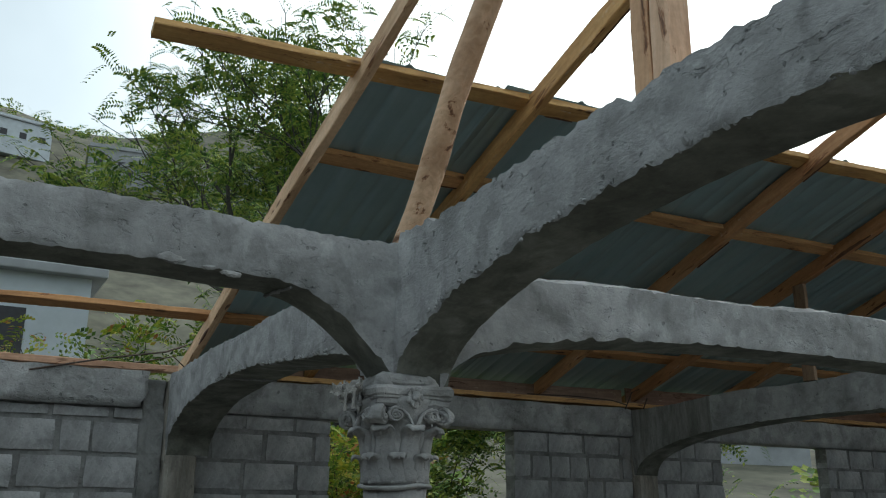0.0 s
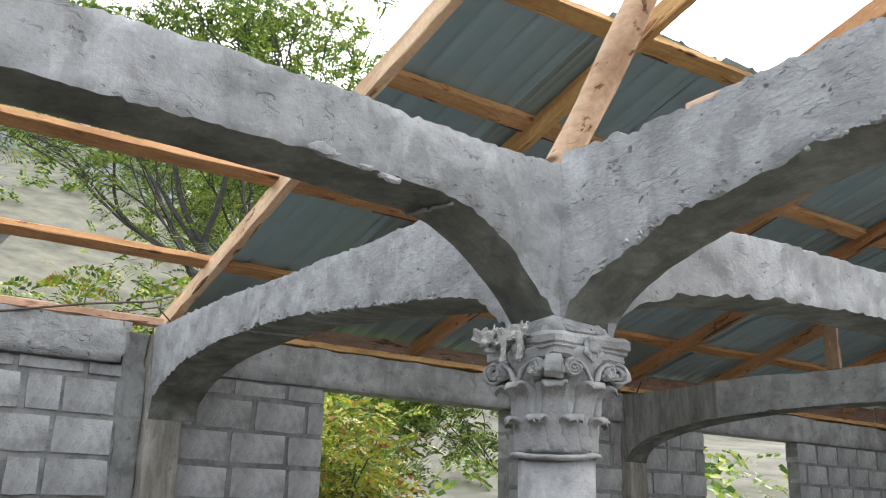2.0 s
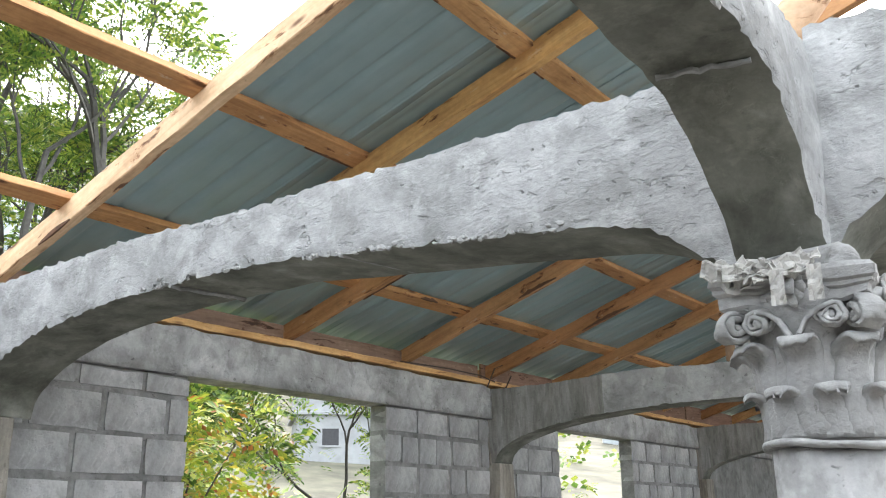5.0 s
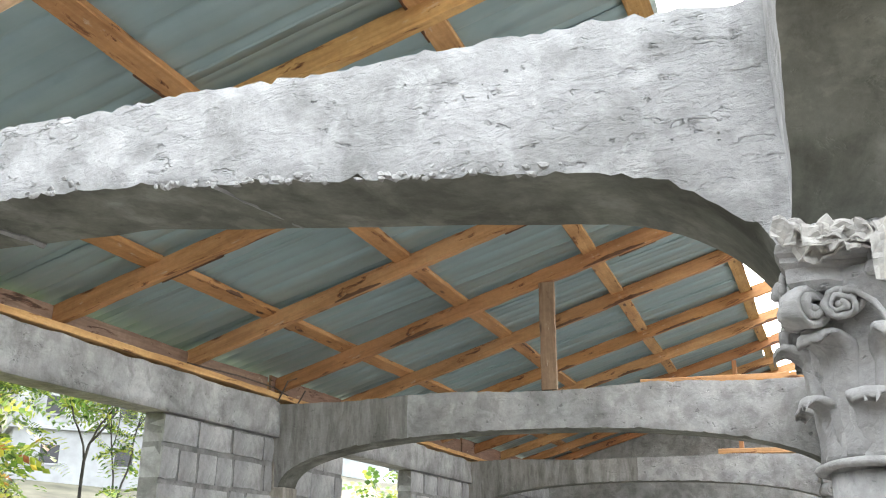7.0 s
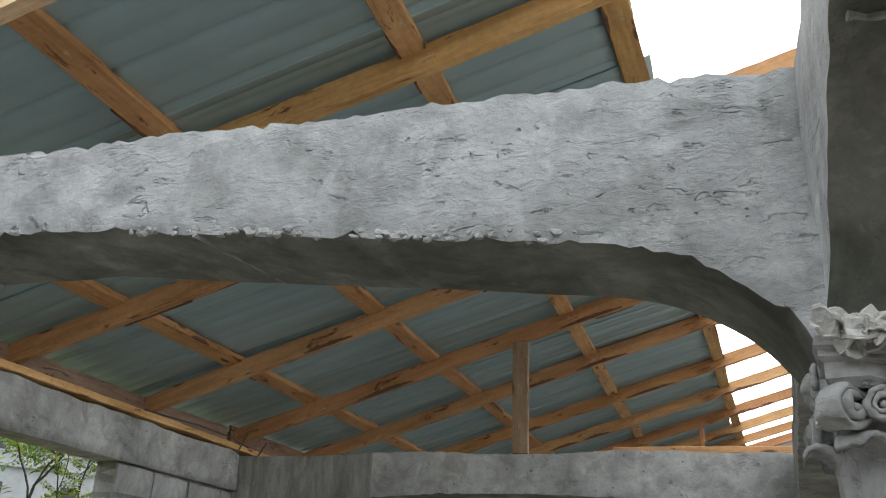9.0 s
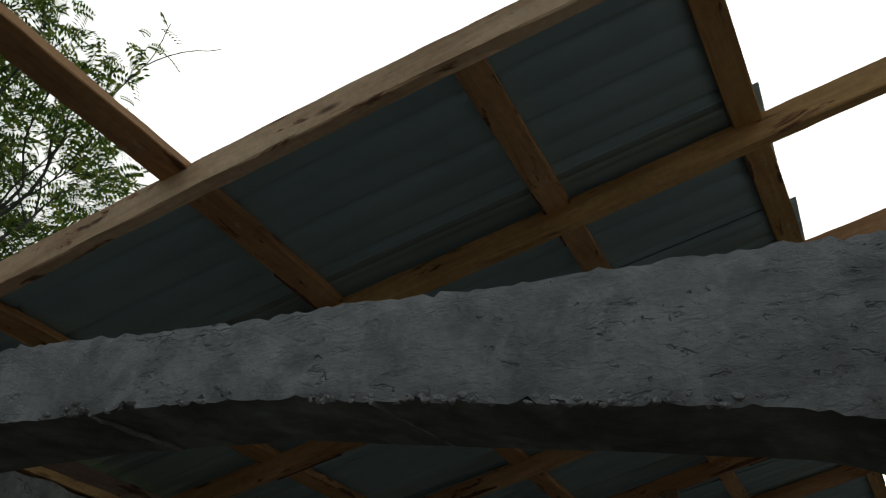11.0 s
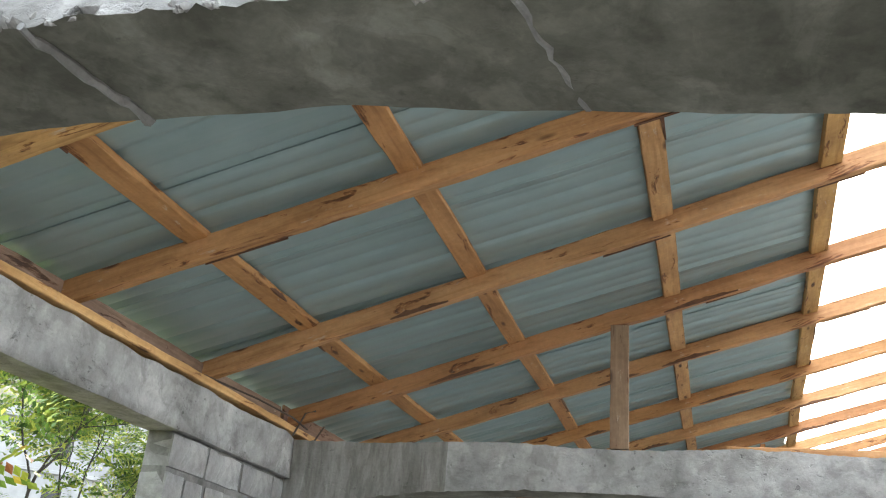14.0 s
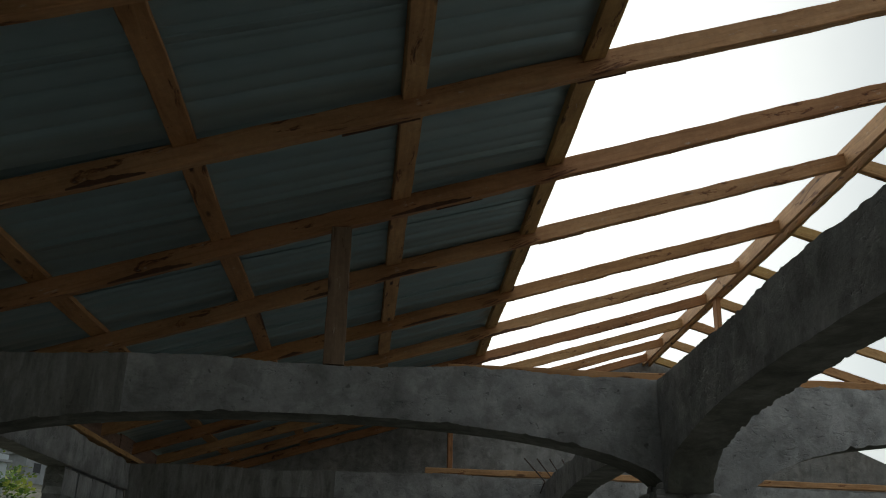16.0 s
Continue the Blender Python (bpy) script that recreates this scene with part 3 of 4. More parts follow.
def volute_bm(size, width, turns=1.9, stemmed=True):
    """A rolled scroll with an eye, lying in the x-z plane; a stemmed one unrolls from -x."""
    bm = bmesh.new()
    pts = []
    for i in range(46):
        a = i / 45 * 2 * math.pi * turns
        r = size * (1 - 0.78 * i / 45)
        pts.append(Vector((-math.sin(a) * r * -1, 0, math.cos(a) * r)))
    stem = [Vector((-size * 2.6, 0, -size * 1.9)), Vector((-size * 1.9, 0, -size * 0.4)), Vector((-size * 1.0, 0, size * 0.7))]
    if stemmed:
        pts = stem + pts
    prev = None
    for i, p in enumerate(pts):
        q = pts[min(i + 1, len(pts) - 1)] - pts[max(i - 1, 0)]
        nrm = Vector((-q.z, 0, q.x)).normalized() * size * 0.16
        w = width * (0.45 + 0.55 * min(1, i / 5)) * (1 + 0.25 * max(0, i - 8) / len(pts))
        ring = [bm.verts.new(p + nrm * s + Vector((0, y * w / 2, 0))) for s, y in ((1, -1), (1.5, 0), (1, 1), (-1, 1), (-1, -1))]
        if prev:
            for k in range(5):
                j = (k + 1) % 5
                bm.faces.new((prev[k], prev[j], ring[j], ring[k])).smooth = True
        prev = ring
    eye = bmesh.ops.create_uvsphere(bm, u_segments=10, v_segments=6, radius=size * 0.3)["verts"]
    for v in eye:
        v.co.y *= width / size * 2.1
    bmesh.ops.recalc_face_normals(bm, faces=bm.faces)
    return bm


def roughen(bm, amount=0.006, scale=22):
    for v in bm.verts:
        v.co += Vector((wobble(v.co, scale, amount), wobble(v.co + Vector((9, 0, 0)), scale, amount), wobble(v.co + Vector((0, 9, 0)), scale, amount)))
    return bm


def column(x, y):
    """A round shaft under a cast leafed capital; z = 0 is the floor."""
    col = holder("column", "round grey cement column with a cast leafed capital", "column", "columns")
    bm = bmesh.new()
    lathe(bm, [(0.132, 0), (0.132, 0.4), (0.131, 0.9), (0.130, 1.3), (0.128, 1.705)])
    part("shaft", roughen(bm, 0.005, 6), PLASTER, col)
    cap = bmesh.new()
    lathe(cap, [(0.120, 1.69), (0.129, 1.72), (0.129, 1.78), (0.133, 1.84), (0.141, 1.89), (0.153, 1.95), (0.168, 2.01), (0.172, 2.03)])
    capital = part("capital", roughen(cap, 0.012, 16), PLASTER, col, "pale cast cement capital with curled leaves and scrolls", True)
    ring = bmesh.new()
    sides, tubes = 36, 8
    for k in range(sides):
        for q in range(tubes):
            a, b = 2 * math.pi * k / sides, 2 * math.pi * q / tubes
            r = 0.140 + 0.013 * math.cos(b) + 0.003 * math.sin(a * 5)
            ring.verts.new((r * math.cos(a), r * math.sin(a), 1.712 + 0.008 * math.sin(b) + 0.005 * math.sin(a * 2)))
    ring.verts.ensure_lookup_table()
    for k in range(sides):
        for q in range(tubes):
            i, j, u = k, (k + 1) % sides, (q + 1) % tubes
            ring.faces.new([ring.verts[n] for n in (i * tubes + q, j * tubes + q, j * tubes + u, i * tubes + u)])
    part("astragal", roughen(ring, 0.006, 14), PLASTER, capital, "", True)
    # abacus with hollowed sides
    ab = bmesh.new()
    outline = []
    for side in range(4):
        for i in range(10):
            t = i / 10 * 2 - 1
            half, hollow = 0.182, 0.022 * (1 - t * t)
            p = Vector((half - hollow, t * half, 0))
            if abs(t) == 1:
                p *= 0.97
            outline.append(Matrix.Rotation(side * math.pi / 2, 3, "Z") @ p)
    levels = [(0.86, 1.995), (0.92, 2.003), (0.92, 2.022), (0.97, 2.028), (0.97, 2.036), (1.02, 2.042), (1.02, 2.062), (0.96, 2.072)]
    rings = [[ab.verts.new((p.x * s, p.y * s, z)) for p in outline] for s, z in levels]
    for r0, r1 in zip(rings, rings[1:]):
        for k in range(len(outline)):
            j = (k + 1) % len(outline)
            ab.faces.new((r0[k], r0[j], r1[j], r1[k]))
    ab.faces.new(rings[0][::-1]), ab.faces.new(rings[-1])
    part("abacus", roughen(ab, 0.014, 14), PLASTER, capital)
    # bed of cement between the abacus and the beams
    bed = bmesh.new()
    box(bed, (-0.125, -0.125, 2.062), (0.125, 0.125, 2.118), 0.02)
    bmesh.ops.subdivide_edges(bed, edges=bed.edges[:], cuts=3)
    part("cement_bed", roughen(bed, 0.02, 14), PLASTER, capital, "", True)
    low = mesh_of("acanthus_leaf", roughen(leaf_bm(0.080, 0.085, 0.050, 0.004), 0.005, 24), PLASTER, True)
    high = mesh_of("tall_acanthus_leaf", roughen(leaf_bm(0.096, 0.178, 0.062, 0.020), 0.005, 24), PLASTER, True)
    scroll = mesh_of("volute", roughen(roughen(volute_bm(0.036, 0.050), 0.010, 18), 0.006, 60), PLASTER, True)
    side_scroll = mesh_of("side_volute", roughen(roughen(volute_bm(0.027, 0.028), 0.008, 18), 0.006, 60), PLASTER, True)
    small = mesh_of("small_volute", roughen(roughen(volute_bm(0.022, 0.036, 1.2, False), 0.012, 24), 0.006, 70), PLASTER, True)
    fl = bmesh.new()
    for k in range(9):
        a = 2 * math.pi * k / 9
        made = bmesh.ops.create_uvsphere(fl, u_segments=8, v_segments=5, radius=0.015)["verts"]
        for v in made:
            v.co = Vector((v.co.x * 0.5, v.co.y * 0.8 + 0.024 * math.cos(a), v.co.z + 0.026 * math.sin(a)))
    for v in bmesh.ops.create_uvsphere(fl, u_segments=10, v_segments=6, radius=0.018)["verts"]:
        v.co.x += 0.008
    flower = mesh_of("fleuron", roughen(fl, 0.009, 40), PLASTER, True)

    def place(me, angle, radius, z, tilt=0.0, turn=0.0):
        ob = new(me.name, me)
        ob.parent = capital
        ob.matrix_basis = Matrix.Rotation(angle, 4, "Z") @ Matrix.Translation((radius, 0, z)) @ Matrix.Rotation(turn, 4, "Z") @ Matrix.Rotation(tilt, 4, "Y")
    for k in range(8):
        place(low, k * math.pi / 4 + math.pi / 8, 0.126, 1.722, 0.0)
        place(high, k * math.pi / 4, 0.124, 1.722, 0.0)
    for k in range(4):
        a = math.pi / 4 + k * math.pi / 2
        place(scroll, a, 0.206, 1.962)
        for s in (-1, 1):
            place(side_scroll, a + s * 0.32, 0.184, 1.962, 0.15, -s * (math.pi / 4 + 0.5))
        place(flower, k * math.pi / 2, 0.172, 2.03)
        for s in (-1, 1):
            place(small, k * math.pi / 2 + s * 0.40, 0.168, 1.968, 0.3 * s, s * 0.9)
    for k in range(4):
        lump = bmesh.new()
        for v in bmesh.ops.create_icosphere(lump, subdivisions=3, radius=0.042)["verts"]:
            v.co = Vector((v.co.x * 0.9, v.co.y, v.co.z * 1.1)) * (1 + wobble(v.co + Vector((k, 0, 0)), 22, 0.5))
        ob = part("cement_dab", lump, PLASTER, capital, "", True)
        ob.matrix_basis = Matrix.Rotation(math.pi / 4 + k * math.pi / 2, 4, "Z") @ Matrix.Translation((0.15, 0, 2.075))
    col.location = (x, y, 0)
    col.scale = (0.92, 0.92, 1)
    return col


main_column = column(CX + 0.028, CY - 0.055)
for cx, cy in ((C2X, C2Y), (C2X + 0.3, 9.14), (CX, -4.5), (7.42, CY), (7.72, C2Y), (8.0, 9.14)):
    copy_thing(main_column, pose(cx, cy, 0))

# crumpled paper pressed over the capital
bag = holder("crumpled_paper", "crumpled torn cement bag paper on top of the capital", "paper", "", "", (CX - 0.003, CY - 0.235, 2.055))
rnd = random.Random(5)
for i in range(16):
    bm = bmesh.new()
    long = 0.03 + 0.022 * rnd.random()
    q = bmesh.ops.create_grid(bm, x_segments=10, y_segments=6, size=1)["verts"]
    for v in q:
        v.co = Vector((v.co.x * long, v.co.y * 0.017, 0))
        fold = noise.noise(v.co * 30 + Vector((i * 3, 0, 0)))
        v.co += Vector((0, fold * 0.012, noise.noise(v.co * 45 + Vector((0, i * 2, 7))) * 0.026))
    m = Matrix.Translation((-0.10 + 0.17 * i / 15, 0.006 - 0.012 * rnd.random(), 0.008 + 0.022 * rnd.random())) @ Euler((rnd.uniform(0.5, 1.5), rnd.uniform(-0.5, 0.5), rnd.uniform(-0.4, 0.4))).to_matrix().to_4x4()
    bmesh.ops.transform(bm, matrix=m, verts=q)
    bmesh.ops.solidify(bm, geom=bm.faces[:], thickness=0.003)
    part("fold", bm, PAPER, bag)
for hx in (0.02, 0.095):
    bm = bmesh.new()
    q = bmesh.ops.create_grid(bm, x_segments=4, y_segments=7, size=0.03)["verts"]
    for v in q:
        v.co = Vector((hx + v.co.x * 0.5, -0.024 + noise.noise(v.co * 60) * 0.012, -0.03 + v.co.y * 1.2))
    bmesh.ops.solidify(bm, geom=bm.faces[:], thickness=0.003)
    part("torn_strip", bm, PAPER, bag)

# ---- roof ----
SLOPE = 0.299


def ridge_x(y):
    return 5.16 + 0.10 * y                  # the ridge runs askew to the wall


def roof_z(x, y=3.0):
    return 2.833 + SLOPE * x + 0.012 * y     # top of the rafters


def ridge_z(y):
    return roof_z(ridge_x(y), y) + 0.05


TILT = math.atan(SLOPE)


def stick(name, length, w, h, mat, label, category, m, group="", seed=0.0, ends=0.0):
    """A sawn timber along its own x, with eased and slightly uneven edges."""
    bm = bmesh.new()
    steps = max(2, int(length / 0.06))
    c = min(w, h) * 0.09
    prof = [(-w / 2 + c, -h / 2), (w / 2 - c, -h / 2), (w / 2, -h / 2 + c), (w / 2, h / 2 - c), (w / 2 - c, h / 2), (-w / 2 + c, h / 2), (-w / 2, h / 2 - c), (-w / 2, -h / 2 + c)]
    prev = None
    for i in range(steps + 1):
        s = length * i / steps
        bow = Vector((0, wobble((s, seed, 0), 0.6, 0.016), wobble((s, 0, seed), 0.5, 0.012))) * (0.3 if name == "wall_plate" else 1.0)
        ring = []
        for k, (y, z) in enumerate(prof):
            nick = wobble((s * 3, y * 30, z * 30 + seed), 2.5, 0.005)
            wane = max(0.0, wobble((s, seed + (k // 2) * 7, 4), 3.0, 1.0) - 0.22) * min(w, h) * 0.7 if k in (0, 7, 1, 2) else 0.0
            ring.append(bm.verts.new(Vector((s, y * (1 + nick * 4) - math.copysign(wane * 0.4, y), z + nick + wane * 0.6)) + bow))
        if prev:
            for k in range(8):
                j = (k + 1) % 8
                bm.faces.new((prev[k], prev[j], ring[j], ring[k]))
        else:
            bm.faces.new(ring)
        prev = ring
    bm.faces.new(prev[::-1])
    bmesh.ops.recalc_face_normals(bm, faces=bm.faces)
    ob = thing(name, bm, mat, label, category, group)
    ob.matrix_basis = m
    return ob


def between(a, b, roll=0.0):
    """The pose of a stick whose own x runs from a towards b, with its z kept upwards."""
    a, b = Vector(a), Vector(b)
    x = (b - a).normalized()
    up = Vector((0, 0, 1)) if abs(x.z) < 0.95 else Vector((0, 1, 0))
    y = up.cross(x).normalized()
    z = x.cross(y)
    m = Matrix((x, y, z)).transposed().to_4x4()
    return Matrix.Translation(a) @ m @ Matrix.Rotation(roll, 4, "X")


def stick_between(name, a, b, w, h, mat, label, category, group="", seed=0.0, roll=0.0):
    return stick(name, (Vector(b) - Vector(a)).length, w, h, mat, label, category, between(a, b, roll), group, seed)


def bark_strips(rafter, seed, w=0.055, h=0.11, reach=4.6):
    """Ragged slivers of bark left along the lower arris of a rafter or purlin."""
    rnd = random.Random(seed)
    for k in range(3 if seed > 2 else 1):
        at, run = rnd.uniform(0.6, reach), rnd.uniform(0.15, 0.5)
        side = rnd.choice((-1, 1))
        bm = bmesh.new()
        prev = None
        for i in range(15):
            f = i / 14
            x = at + run * f
            grown = seed * 3.1 if h > w else (seed - 3.0) * 5
            bow = Vector((0, wobble((x, grown, 0), 0.6, 0.016), wobble((x, 0, grown), 0.5, 0.012)))
            wide = 0.004 + 0.022 * math.sin(math.pi * f) * (0.5 + abs(wobble((x, seed, 1), 21, 1.2)))
            ring = [bm.verts.new(Vector((x, side * p, q)) + bow) for p, q in ((w / 2 - wide * 0.5, -h / 2 - 0.0025), (w / 2 + 0.0035, -h / 2 - 0.0035), (w / 2 + 0.003, -h / 2 + wide), (w / 2 - 0.0035, -h / 2 + 0.005))]
            if prev:
                for q in range(4):
                    bm.faces.new((prev[q], prev[(q + 1) % 4], ring[(q + 1) % 4], ring[q]))
            else:
                bm.faces.new(ring)
            prev = ring
        bm.faces.new(prev[::-1])
        bmesh.ops.recalc_face_normals(bm, faces=bm.faces)
        part("bark_strip", bm, BARK_BROWN, rafter, "dark brown strip of bark")


RAFTERS = [0.15, 1.14, 2.145, 3.26, 4.42, 5.58, 7.0, 8.2, 9.45, 10.6, 11.7, 12.75]
for i, y in enumerate(RAFTERS):
    mat = PALE_WOOD if i == 0 else WOOD
    skew = 0.04 if i > 2 else 0.0
    foot, head = y + skew * 3.5, y - skew * 2.3
    top = ridge_x(head) - 0.03
    rafter = stick_between("rafter", (-0.28, foot, roof_z(-0.28, y) - 0.055), (top, head, ridge_z(head) - 0.065), 0.055, 0.11, mat, "rough sawn orange pine rafter with knots", "rafter", "west rafters", y * 3.1)
    bark_strips(rafter, y)
    start = ridge_x(head + 0.05) + 0.05
    zz = ridge_z(head + 0.05) - 0.06
    stick_between("rafter", (start, head + 0.05, zz), (11.0, head + 0.02, zz - SLOPE * (11.0 - start)), 0.055, 0.11, WOOD, "rough sawn pine rafter of the unroofed slope", "rafter", "east rafters", y * 2.3)

PURLINS = [(0.51, 0.51, -2.6), (1.44, 1.44, -2.3), (2.40, 2.42, 0.16), (3.03, 3.66, -0.86)]
for x, x1, y0 in PURLINS:
    a, b = (x, y0, roof_z(x, y0) + 0.021), (x1, 13.3, roof_z(x1, 13.3) + 0.021)
    ob = stick_between("purlin", a, b, 0.105, 0.042, WOOD, "flat sawn pine purlin laid across the rafters", "purlin", "purlins", x * 5)
    ob.matrix_basis = between(a, b) @ Matrix.Rotation(-TILT, 4, "X")
    bark_strips(ob, x + 3.0, 0.105, 0.042, 9.0)

for dx in (-0.04, 0.055):
    stick_between("ridge_board", (ridge_x(0) + dx, 0.0, ridge_z(0) - 0.05), (ridge_x(13.1) + dx, 13.1, ridge_z(13.1) - 0.05), 0.03, 0.16, WOOD, "sawn pine board of the doubled ridge beam", "ridge beam", "ridge boards", dx * 9)

# plates lying on the concrete
PLATE = "sawn pine wall plate lying on the concrete beam"
stick_between("wall_plate", (0.02, -6.0, TOP + 0.035), (0.02, 0.06, TOP + 0.035), 0.10, 0.05, PALE_WOOD, PLATE, "wall plate", "", 1)
stick_between("wall_plate", (0.0, 0.20, TOP + 0.035), (0.0, 13.2, TOP + 0.035), 0.12, 0.04, WOOD, PLATE, "wall plate", "", 2)
stick_between("wall_plate", (2.7, 4.55, TOP + 0.03), (7.4, 4.55, TOP + 0.03), 0.10, 0.045, WOOD, PLATE, "wall plate", "", 3)
stick_between("wall_plate", (4.20, 0.20, TOP + 0.075), (7.2, 0.20, TOP + 0.075), 0.10, 0.045, PALE_WOOD, PLATE, "wall plate", "", 4)
stick_between("wall_plate", (2.9, 9.10, TOP + 0.04), (7.9, 9.10, TOP + 0.04), 0.10, 0.06, WOOD, PLATE, "wall plate", "", 5)

# boards added behind the wall plate to stop outside light under the roof
for y0, y1 in ((0.20, 4.40), (4.46, 9.0), (9.06, 13.0)):
    za, zb = roof_z(-0.11, y0), roof_z(-0.11, y1)
    stick_between("eave_board", (-0.11, y0, (TOP + za) / 2), (-0.11, y1, (TOP + zb) / 2), 0.022, za - TOP + 0.04, GREY_WOOD, "added grey-brown board blocking outside light at the eaves", "eave board", "eave boards", y0)

# posts and the strut from the column head
POST = "sawn pine post standing on the concrete beam"
stick_between("post", (2.095, 4.44, TOP), (2.095, 4.44, roof_z(2.11, 4.45) - 0.10), 0.035, 0.11, GREY_WOOD, "grey-brown board post standing on the concrete beam", "post", "", 6, math.pi / 2)
for k, x in enumerate((5.170, 5.243)):
    stick_between("post", (x, 0.13, TOP + 0.03), (x - 0.005, 0.14, ridge_z(0) - 0.12), 0.09, 0.068, PALE_WOOD, POST + " below the ridge", "post", "doubled ridge post", 7 + k, math.pi / 2)
stick_between("post", (ridge_x(9.12), 9.12, TOP + 0.06), (ridge_x(9.12), 9.12, ridge_z(9.12) - 0.12), 0.05, 0.12, WOOD, POST + " below the ridge", "post", "", 9)
stick_between("post", (3.15, 9.14, TOP + 0.06), (3.15, 9.14, roof_z(3.15) - 0.1), 0.05, 0.10, WOOD, POST, "post", "", 10)
a, b = Vector((3.66, 0.10, TOP - 0.02)), Vector((5.12, 0.10, ridge_z(0) - 0.11))
pts = [a.lerp(b, k / 24) + Vector((0, wobble((k * 0.2, 1, 0), 0.9, 0.02), wobble((k * 0.2, 0, 3), 0.9, 0.02))) for k in range(25)]
bm = tube_bm(pts, [0.053 + wobble((k, 2, 2), 0.4, 0.006) for k in range(25)], 14)
for f in bm.faces:
    f.smooth = len(f.verts) == 4
thing("strut", bm, PALE_WOOD, "thick round pale pine pole rising from the column head", "strut")


def roof_sheet(y, width, x0, x1, lift):
    """One ribbed metal sheet; its ribs run down the slope."""
    bm = bmesh.new()
    prof = []
    ribs = 3
    pitch = width / ribs
    for r in range(ribs):
        b = r * pitch
        prof += [(b, 0), (b + pitch * 0.34, 0), (b + pitch * 0.37, 0.004), (b + pitch * 0.42, 0.0), (b + pitch * 0.74, 0), (b + pitch * 0.79, 0.005), (b + pitch * 0.84, 0.016), (b + pitch * 0.90, 0.016), (b + pitch * 0.95, 0.005)]
    prof.append((width + 0.05, 0))
    steps = 18
    prev = None
    for i in range(steps + 1):
        x = x0 + (x1 - x0) * i / steps
        ring = [bm.verts.new((x, y + p, roof_z(x, y + p) + 0.044 + lift + h + wobble((x, y + p, 0), 2.3, 0.005))) for p, h in prof]
        if prev:
            for k in range(len(prof) - 1):
                bm.faces.new((prev[k], ring[k], ring[k + 1], prev[k + 1]))
        prev = ring
    ob = thing("roof_sheet", bm, SHEET, "ribbed galvanised metal roof sheet on pine purlins", "roof sheet", "roof sheets", smooth=True)
    s = ob.modifiers.new("gauge", "SOLIDIFY")
    s.thickness = 0.0015
    return ob


y = 0.165
k = 0
while y < 12.9:
    roof_sheet(y, 0.80 if y < 12.1 else 1.05, -0.42, 3.135 + 0.034 * y + 0.012 * (k % 3), 0.003 * (k % 2))
    y += 0.80
    k += 1

# tie wires and reinforcing bars
def rod(points, r, label, name="steel_rod"):
    return thing(name, tube_bm(points, [r] * len(points), 6), STEEL, label, "steel bar")


rod([(0.10, -0.95, 2.60), (0.12, -0.45, 2.72), (0.10, -0.05, 2.80), (0.02, 0.12, 2.88)], 0.007, "bent dark reinforcing bar over the broken beam end")
rod([(0.02, -0.3, 2.70), (0.05, 0.02, 2.78), (0.0, 0.14, 2.70)], 0.005, "bent tie wire at the rafter foot")
rod([(0.02, 3.2, 2.72), (0.10, 3.7, 2.72), (0.16, 4.05, 2.70), (0.20, 4.2, 2.66)], 0.006, "bent tie wire along the wall plate")
rod([(0.06, 4.3, 2.64), (0.10, 4.36, 2.80), (0.14, 4.42, 2.83)], 0.006, "bent reinforcing bar standing out of the beam")
rod([(0.14, 4.45, 2.63), (0.20, 4.46, 2.74)], 0.006, "short reinforcing bar standing out of the beam")
rod([(0.35, 0.55, 2.72), (0.18, 0.65, 2.64)], 0.007, "bent reinforcing bar over the window beam")
for k in range(4):
    rod([(4.05 + 0.04 * k, 9.0 + 0.05 * k, 2.5), (4.1 + 0.1 * k, 9.0, 2.62), (3.9 + 0.13 * k, 9.05, 2.85)], 0.007, "rusty reinforcing bar sticking out of the column head")

# ---- trees and bushes ----
def fronds(name, centres, count, spread, leaf, mat, parent, seed, pairs=7, droop=0.5, clumps=1.0):
    """Feathered leaves: each frond is a bent row of paired leaflets, scattered round the given centres."""
    rng = np.random.RandomState(seed)
    kept = np.array(centres)[rng.permutation(len(centres))[:max(3, int(len(centres) * clumps))]]
    c = kept[rng.randint(len(kept), size=count)]
    base = c + rng.normal(size=(count, 3)) * spread * np.array([1, 1, 0.7])
    az = rng.uniform(0, 2 * np.pi, count)
    el = rng.uniform(-0.5, 0.9, count)
    length = leaf * rng.uniform(0.7, 1.4, count)
    d = np.stack([np.cos(az) * np.cos(el), np.sin(az) * np.cos(el), np.sin(el)], 1)
    side = np.stack([-np.sin(az), np.cos(az), np.zeros(count)], 1)
    up = np.cross(d, side)
    roll = rng.uniform(-0.9, 0.9, count)[:, None]
    side, up = side * np.cos(roll) + up * np.sin(roll), up * np.cos(roll) - side * np.sin(roll)
    verts = []
    for p in range(pairs):
        t = (p + 0.6) / pairs
        mid = base + d * (length * t)[:, None] - np.array([0, 0, 1]) * (droop * length * t * t)[:, None]
        ll = (length * 0.30 * (1.1 - 0.5 * abs(t - 0.45)))[:, None]
        lw = (length * 0.42 / pairs)[:, None]
        for s in (-1, 1):
            tip = mid + side * s * ll + d * ll * 0.25 - up * ll * 0.12
            half = mid + side * s * ll * 0.5 + d * ll * 0.1
            verts += [mid, half + d * lw, tip, half - d * lw]
    v = np.stack(verts, 1).reshape(-1, 3)
    f = np.arange(len(v)).reshape(-1, 4)
    me = bpy.data.meshes.new(name)
    me.from_pydata(v.tolist(), [], f.tolist())
    me.materials.append(mat)
    ob = new(name, me)
    ob.parent = parent
    return ob


